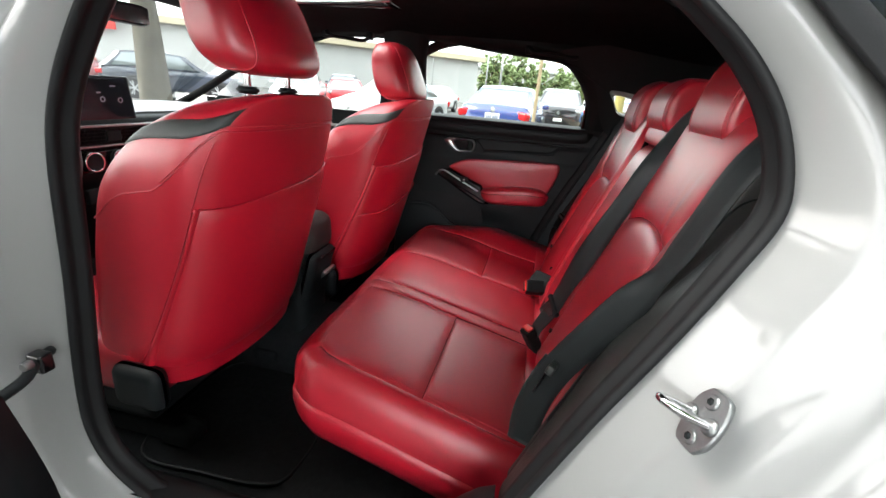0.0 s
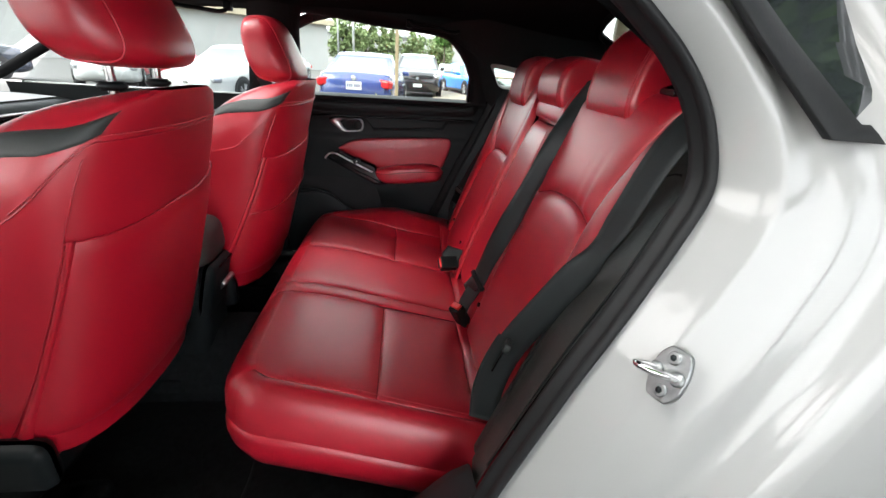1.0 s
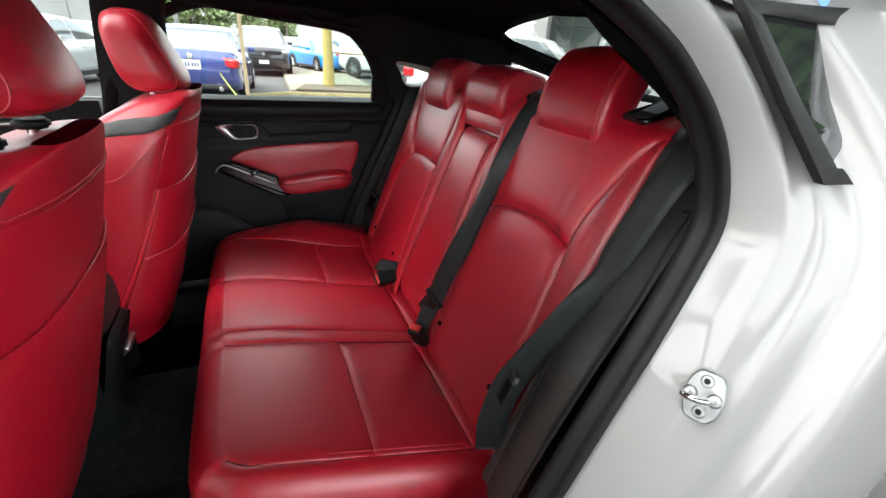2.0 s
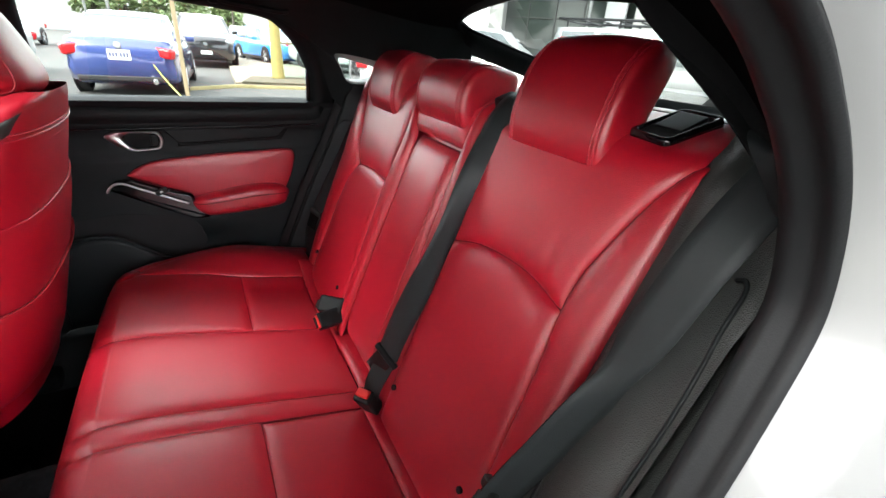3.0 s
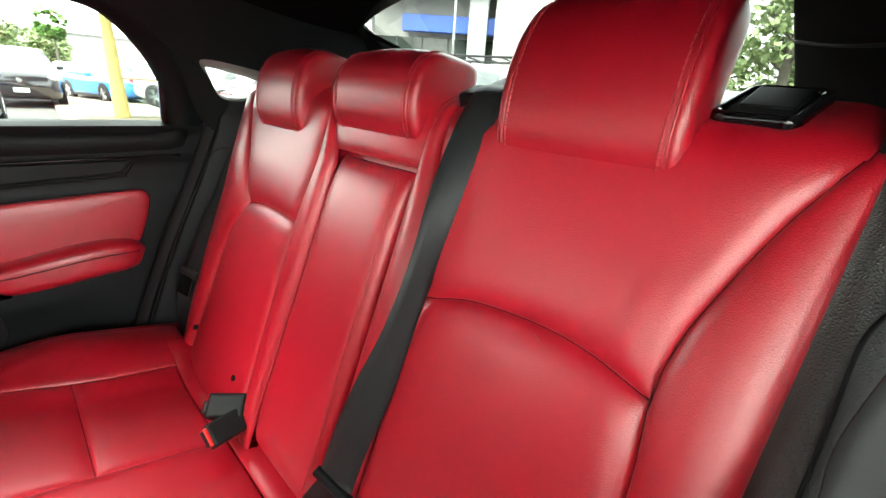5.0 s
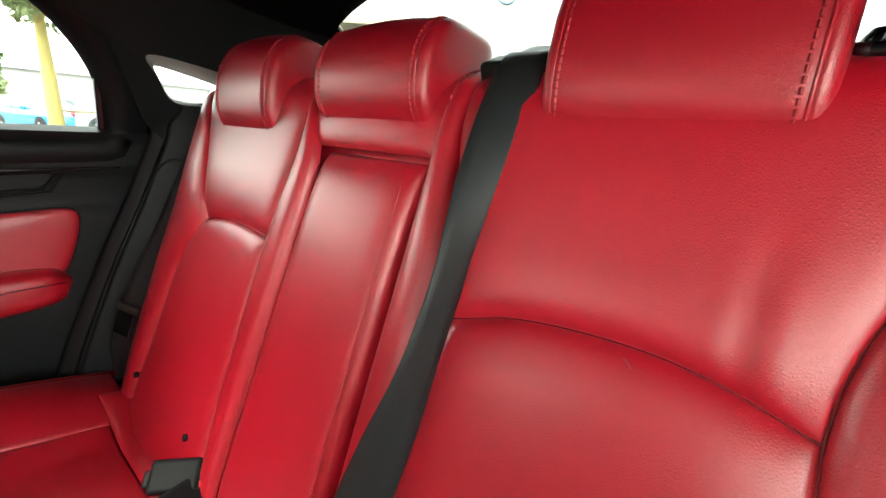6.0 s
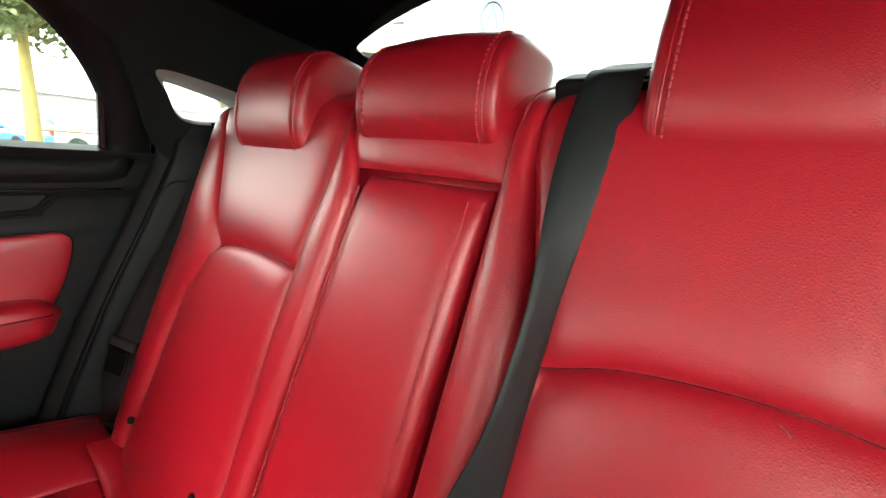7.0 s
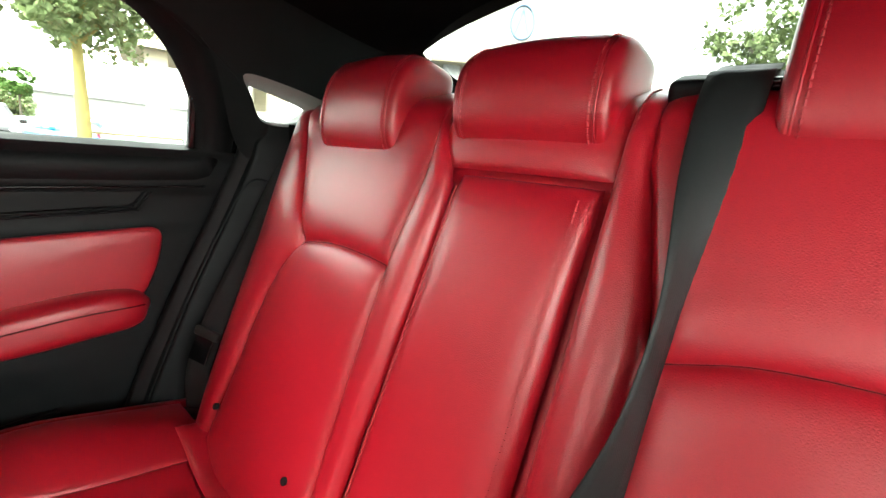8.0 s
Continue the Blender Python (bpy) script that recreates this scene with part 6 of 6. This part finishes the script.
part("sheet", box((.02, 2.2, .95), .004, 1, Matrix.Translation((0, 0, .52))), CLEAR, panel_t)
part("top_rail", box((.05, 2.2, .05), .008, 1, Matrix.Translation((0, 0, 1.02))), WOOD, panel_t)
part("end_post", box((.06, .06, 1.05), .008, 1, Matrix.Translation((0, 1.1, .525))), ALLOY, panel_t)
part("end_post", box((.06, .06, 1.05), .008, 1, Matrix.Translation((0, -1.1, .525))), ALLOY, panel_t)

# ---------- trees ----------
LEAF = material("green leaves", (0.085, 0.17, 0.03), 0.6, vary=0.3, scale=3, second=(0.04, 0.10, 0.02))
# light green, paled further by window haze put into the colour
LEAF_LIT = material("hazy light green leaves", (0.22, 0.28, 0.12), 0.6, vary=0.3, scale=3, second=(0.13, 0.19, 0.075))
BARK = material("grey bark", (0.10, 0.09, 0.065), 0.95, vary=0.3, scale=6, bump=1.0, bump_scale=30)
BARK_Y = material("lichened yellow bark", (0.36, 0.29, 0.09), 0.9, vary=0.3, scale=5, bump=0.9, bump_scale=35, second=(0.22, 0.19, 0.08))


def tree(name, x, y, height, crown_from, radius, trunk_r, label, seed, leaf=.16, count=2600, mat=LEAF, bark=BARK, group="trees"):
    rng = random.Random(seed)
    t = thing(name, label, "tree", (x, y, GROUND), group)
    lean = (rng.uniform(-.1, .1), rng.uniform(-.1, .1))
    trunk = [Vector((lean[0] * k / 8 * height * .1, lean[1] * k / 8 * height * .1, height * .72 * k / 8)) for k in range(9)]
    part("trunk", tube("trunk", spline(trunk, 24), [trunk_r * (1.25 - .9 * i / 23) * (1.25 if i == 0 else 1) for i in range(24)], 10), bark, t)
    tips = []
    bmv, bmf = [], []
    for k in range(11):
        a = k * 2.4 + rng.uniform(-.3, .3)
        z0 = lerp(crown_from * .92, height * .66, k / 10)
        rr = radius * rng.uniform(.5, .95) * (1 - .35 * k / 10)
        st = Vector((lean[0] * z0 * .1, lean[1] * z0 * .1, z0))
        en = st + Vector((math.cos(a) * rr, math.sin(a) * rr, rng.uniform(.25, .6) * rr + .3))
        midp = st.lerp(en, .5) + Vector((rng.uniform(-.1, .1), rng.uniform(-.1, .1), .12 * rr))
        me = tube("limb", spline([st, midp, en], 8), [trunk_r * .36 * (1 - .8 * i / 7) for i in range(8)], 6)
        part("limb", me, bark, t)
        tips += [en, midp, st.lerp(en, .75)]
    blobs = []
    for k in range(26):
        u, v = rng.random() * 2 * math.pi, rng.uniform(-.7, 1)
        rr = math.sqrt(1 - v * v) * radius * rng.uniform(.45, .95)
        zc = lerp(crown_from, height, (v + .8) / 1.8)
        blobs.append((Vector((math.cos(u) * rr, math.sin(u) * rr, zc)), radius * rng.uniform(.18, .36)))
    for p in tips:
        blobs.append((p, radius * .25))
    verts, faces = [], []
    for _ in range(count):
        c, br = rng.choice(blobs)
        d = Vector((rng.gauss(0, 1), rng.gauss(0, 1), rng.gauss(0, .8)))
        d = d.normalized() * br * rng.random() ** .45
        p = c + d
        if p.z < crown_from * .86:
            continue
        q = Euler((rng.uniform(-1.1, 1.1), rng.uniform(-1.1, 1.1), rng.uniform(0, 6.3))).to_matrix()
        s = leaf * rng.uniform(.6, 1.3)
        k = len(verts)
        for a, b, h in ((-.5, 0, 0), (-.1, -.36, .05), (.5, 0, -.06), (-.1, .36, .05)):
            verts.append(p + q @ Vector((a * s, b * s, h * s)))
        faces += [(k, k + 1, k + 2), (k, k + 2, k + 3)]
    part("crown", mesh_of("crown", verts, faces), mat, t, smooth=False)
    return t


tree("young_tree", 12.55, -1.85, 6.4, 2.75, 2.1, .135, "young street tree with lichened yellow trunk", 3, leaf=.17, count=9500, mat=LEAF_LIT, bark=BARK_Y)
tree("street_tree", 6.9, 8.3, 8.0, 3.6, 2.6, .27, "grown tree with thick grey trunk", 5, leaf=.22, count=2600)
for k, (x, y, h, rr) in enumerate(((64, 8.4, 6.6, 2.5), (66, 5.6, 6.9, 2.6), (67, 2.6, 6.2, 2.2), (70, -1.4, 5.6, 2.2), (75, -5.5, 5.4, 2.4))):
    tree("distant_tree", x, y, h, 1.6, rr, .28, "leafy tree at the far edge of the car park", 20 + k, leaf=.45, count=2200, mat=LEAF_LIT, group="distant trees")
tree("small_tree", 44, -3.6, 5.0, 3.0, .9, .10, "slim young tree far off", 31, leaf=.35, count=700)
for k, (x, y, h, rr) in enumerate(((9.5, -36, 7.0, 3.6), (15, -39, 8.0, 4.0), (4.0, -34, 7.0, 3.2), (20, -42, 8.0, 4.0))):
    tree("distant_tree", x, y, h, 1.0, rr, .25, "leafy green tree behind the sign", 40 + k, leaf=.50, count=1700, mat=LEAF_LIT, group="distant trees")
tree("street_tree", 3.0, -21.5, 9.5, 3.0, 2.2, .2, "tall light green tree behind the hatch", 50, leaf=.3, count=2600, mat=LEAF_LIT)
# out of view, added to hold back skylight; the first mirrors in the quarter window
for k, (x, y, h, rr) in enumerate(((-5.2, -6.4, 10.0, 4.4), (-5.6, .2, 10.0, 4.4), (-6.2, 7.2, 10.0, 4.4))):
    tree("street_tree", x, y, h, 2.3 if k == 0 else 4.1, rr, .22, "leafy tree added to shade the open door's side", 60 + k, leaf=.42, count=15000)
HEDGE = material("hedge leaves", (0.12, 0.15, 0.03), 0.7, vary=0.3, scale=2)
for k, (x, y, s) in enumerate(((33, -1.3, 1.1), (46, -3.2, 1.4))):
    rng = random.Random(90 + k)
    verts, faces = [], []
    for _ in range(900):
        d = Vector((rng.gauss(0, 1), rng.gauss(0, 1), abs(rng.gauss(0, 1)))).normalized() * s * rng.random() ** .4
        q = Euler((rng.uniform(-1, 1), rng.uniform(-1, 1), rng.uniform(0, 6))).to_matrix()
        i = len(verts)
        for a, b in ((-.5, 0), (0, -.3), (.5, 0), (0, .3)):
            verts.append(Vector((d.x, d.y, d.z * 1.3)) + q @ Vector((a * .24, b * .24, 0)))
        faces.append((i, i + 1, i + 2, i + 3))
    sh = thing("shrub", "rounded olive green shrub", "shrub", (x, y, GROUND), "shrubs")
    part("leaves", mesh_of("leaves", verts, faces), HEDGE, sh, smooth=False)

# ---------- buildings ----------
STUCCO = material("white stucco wall", (0.42, 0.42, 0.405), 0.85, vary=0.05, scale=0.6, bump=0.3, bump_scale=40)
TAN = material("tan roof metal", (0.46, 0.40, 0.28), 0.6, vary=0.08, scale=1.0)
SHOP_GLASS = material("shop window glass", (0.06, 0.075, 0.07), 0.05, spec=0.8, vary=0.3, scale=0.4, rough_vary=0.02)
BLUE_BAND = material("blue fascia panel", (0.04, 0.12, 0.50), 0.4, vary=0.05, scale=1.0)
RED_BAND = material("red fascia panel", (0.60, 0.03, 0.02), 0.5, vary=0.06, scale=1.0)
GREY_PANEL = material("grey cladding panel", (0.40, 0.41, 0.42), 0.5, vary=0.05, scale=0.8)
FRAME = material("dark window frame", (0.05, 0.05, 0.05), 0.5, vary=0.1, scale=4)


def building(name, x, y, heading, label):
    b = thing(name, label, "building", (x, y, GROUND), "buildings")
    b.rotation_euler = (0, 0, radians(heading))
    return b


# own axes: x along the front, y towards the viewer
deal = building("dealership_building", 15.5, -21.0, 40, "white showroom with glass front, blue fascia and pale tower")
part("wall", box((17.5, 9, 6.2), 0, 1, Matrix.Translation((.25, -5.0, 3.1))), STUCCO, deal, smooth=False)
for i in range(5):
    w = new("window")
    w.parent = deal
    w.location = (1.6 + i * 1.5, -.42, 2.6)
    part("pane", box((1.42, .05, 3.0), 0, 1), SHOP_GLASS, w, smooth=False)
    part("mullion", box((.07, .12, 3.1), .01, 1, Matrix.Translation((.75, .03, 0))), FRAME, w, smooth=False)
    part("transom", box((1.5, .10, .07), .01, 1, Matrix.Translation((0, .03, .45))), FRAME, w, smooth=False)
part("fascia", box((6.6, .5, .85), .03, 1, Matrix.Translation((3.1, .15, 4.75))), BLUE_BAND, deal, smooth=False)
part("eave", box((8.0, 3.2, .35), .03, 1, Matrix.Translation((4.6, .2, 6.4))), TAN, deal, smooth=False)
part("tower", box((4.6, 1.6, 10.5), .04, 1, Matrix.Translation((-1.0, .5, 5.25))), STUCCO, deal, smooth=False)
part("tower_return", box((1.0, 1.8, 9.0), .04, 1, Matrix.Translation((2.2, .2, 4.5))), GREY_PANEL, deal, smooth=False)
part("side_fascia", box((3.2, .5, 1.1), .03, 1, Matrix.Translation((-4.9, .1, 4.6))), BLUE_BAND, deal, smooth=False)
part("column", box((.8, .8, 5), .03, 1, Matrix.Translation((8.4, .5, 2.5))), STUCCO, deal, smooth=False)
part("column", box((.8, .8, 5), .03, 1, Matrix.Translation((-5.0, .5, 2.5))), STUCCO, deal, smooth=False)
# badge on the tower: a ring and two slanted strokes, as plain shapes
BADGE = material("blue badge enamel", (0.20, 0.34, 0.55), 0.4, vary=0.05, scale=5)
badge = new("badge")
badge.parent = deal
badge.location = (-1.4, 1.36, 8.6)
part("badge_ring", tube("badge_ring", [Vector((.62 * math.cos(a), 0, .85 * math.sin(a))) for a in [2 * math.pi * k / 40 for k in range(40)]], .05, 6, True), BADGE, badge)
for sg in (-1, 1):
    part("badge_stroke", box((.10, .06, 1.45), .01, 1, Matrix.Translation((sg * .2, 0, 0)) @ Matrix.Rotation(radians(sg * -15), 4, 'Y')), BADGE, badge, smooth=False)
long_b = building("low_building", 38, 33, 128, "long low white building with tan roof edge and red band")
part("wall", box((70, 8, 5.0), 0, 1, Matrix.Translation((5, -4, 2.5))), STUCCO, long_b, smooth=False)
part("roof_edge", box((71, 9, .6), .03, 1, Matrix.Translation((5, -3.6, 5.2))), TAN, long_b, smooth=False)
part("red_band", box((18, .3, .8), .02, 1, Matrix.Translation((16, .6, 4.3))), RED_BAND, long_b, smooth=False)
far_b = building("far_building", 80, -12, 95, "long pale flat-roofed building far behind")
part("wall", box((60, 10, 5.5), 0, 1, Matrix.Translation((0, -5, 2.75))), STUCCO, far_b, smooth=False)
part("parapet", box((60, .5, .4), .02, 1, Matrix.Translation((0, .3, 5.6))), GREY_PANEL, far_b, smooth=False)
pav = building("drive_canopy", 24.5, -9.4, 75, "tan hipped canopy on square columns")
bm = bmesh.new()
lowr = [bm.verts.new(v) for v in ((-4, -3, 4.7), (4, -3, 4.7), (4, 3, 4.7), (-4, 3, 4.7))]
upr = [bm.verts.new(v) for v in ((-1.5, -.6, 6.8), (1.5, -.6, 6.8), (1.5, .6, 6.8), (-1.5, .6, 6.8))]
for i in range(4):
    bm.faces.new((lowr[i], lowr[(i + 1) % 4], upr[(i + 1) % 4], upr[i]))
bm.faces.new(upr)
bm.faces.new(list(reversed(lowr)))
part("roof", bm, TAN, pav, smooth=False)
for sx in (-2.6, 2.6):
    for sy in (-2, 2):
        part("column", box((.9, .9, 4.7), .03, 1, Matrix.Translation((sx, sy, 2.35))), TAN, pav, smooth=False)

# blue roadside sign with plain shapes for its badge and lettering
sign = thing("pylon_sign", "blue pylon sign with white badge shape on a white pillar", "sign", (5.3, -17.6, GROUND))
sign.rotation_euler = (0, 0, radians(18))
WHITE_SIGN = material("white sign enamel", (0.75, 0.76, 0.77), 0.4, vary=0.03, scale=4)
part("pillar", box((.85, .45, 2.75), .02, 1, Matrix.Translation((0, 0, 1.37))), WHITE_SIGN, sign, smooth=False)
pn = part("panel", box((1.25, .30, 1.25), .02, 1, Matrix.Translation((.08, .02, 3.3))), BLUE_BAND, sign, smooth=False)
part("badge_ring", tube("badge_ring", [Vector((.08 + .30 * math.cos(a), .19, 3.45 + .30 * math.sin(a))) for a in [2 * math.pi * k / 32 for k in range(32)]], .028, 6, True), WHITE_SIGN, pn)
for sg in (-1, 1):
    part("badge_stroke", box((.06, .03, .46), .005, 1, Matrix.Translation((.08 + sg * .08, .19, 3.45)) @ Matrix.Rotation(radians(sg * -14), 4, 'Y')), WHITE_SIGN, pn, smooth=False)
for k in range(5):
    part("letter_bar", box((.13, .02, .11), .005, 1, Matrix.Translation((.08 - .32 + k * .16, .185, 2.95))), WHITE_SIGN, pn, smooth=False)
# lamp posts and poles across the lot
POLE = material("galvanised pole", (0.42, 0.43, 0.43), 0.45, metal=0.6, vary=0.1, scale=6)
for x, y, h in ((36, 5.3, 7.5), (52, 14, 8), (30, 3.5, 6.5), (16, -16.5, 7.5), (58, 6.5, 6.5)):
    lp = thing("lamp_post", "slim grey lamp post", "lamp post", (x, y, GROUND), "lamp posts")
    part("pole", tube("pole", [(0, 0, 0), (0, 0, h)], [.08, .05], 8), POLE, lp)
    part("head", box((.7, .25, .10), .03, 1, Matrix.Translation((.25, 0, h))), POLE, lp)
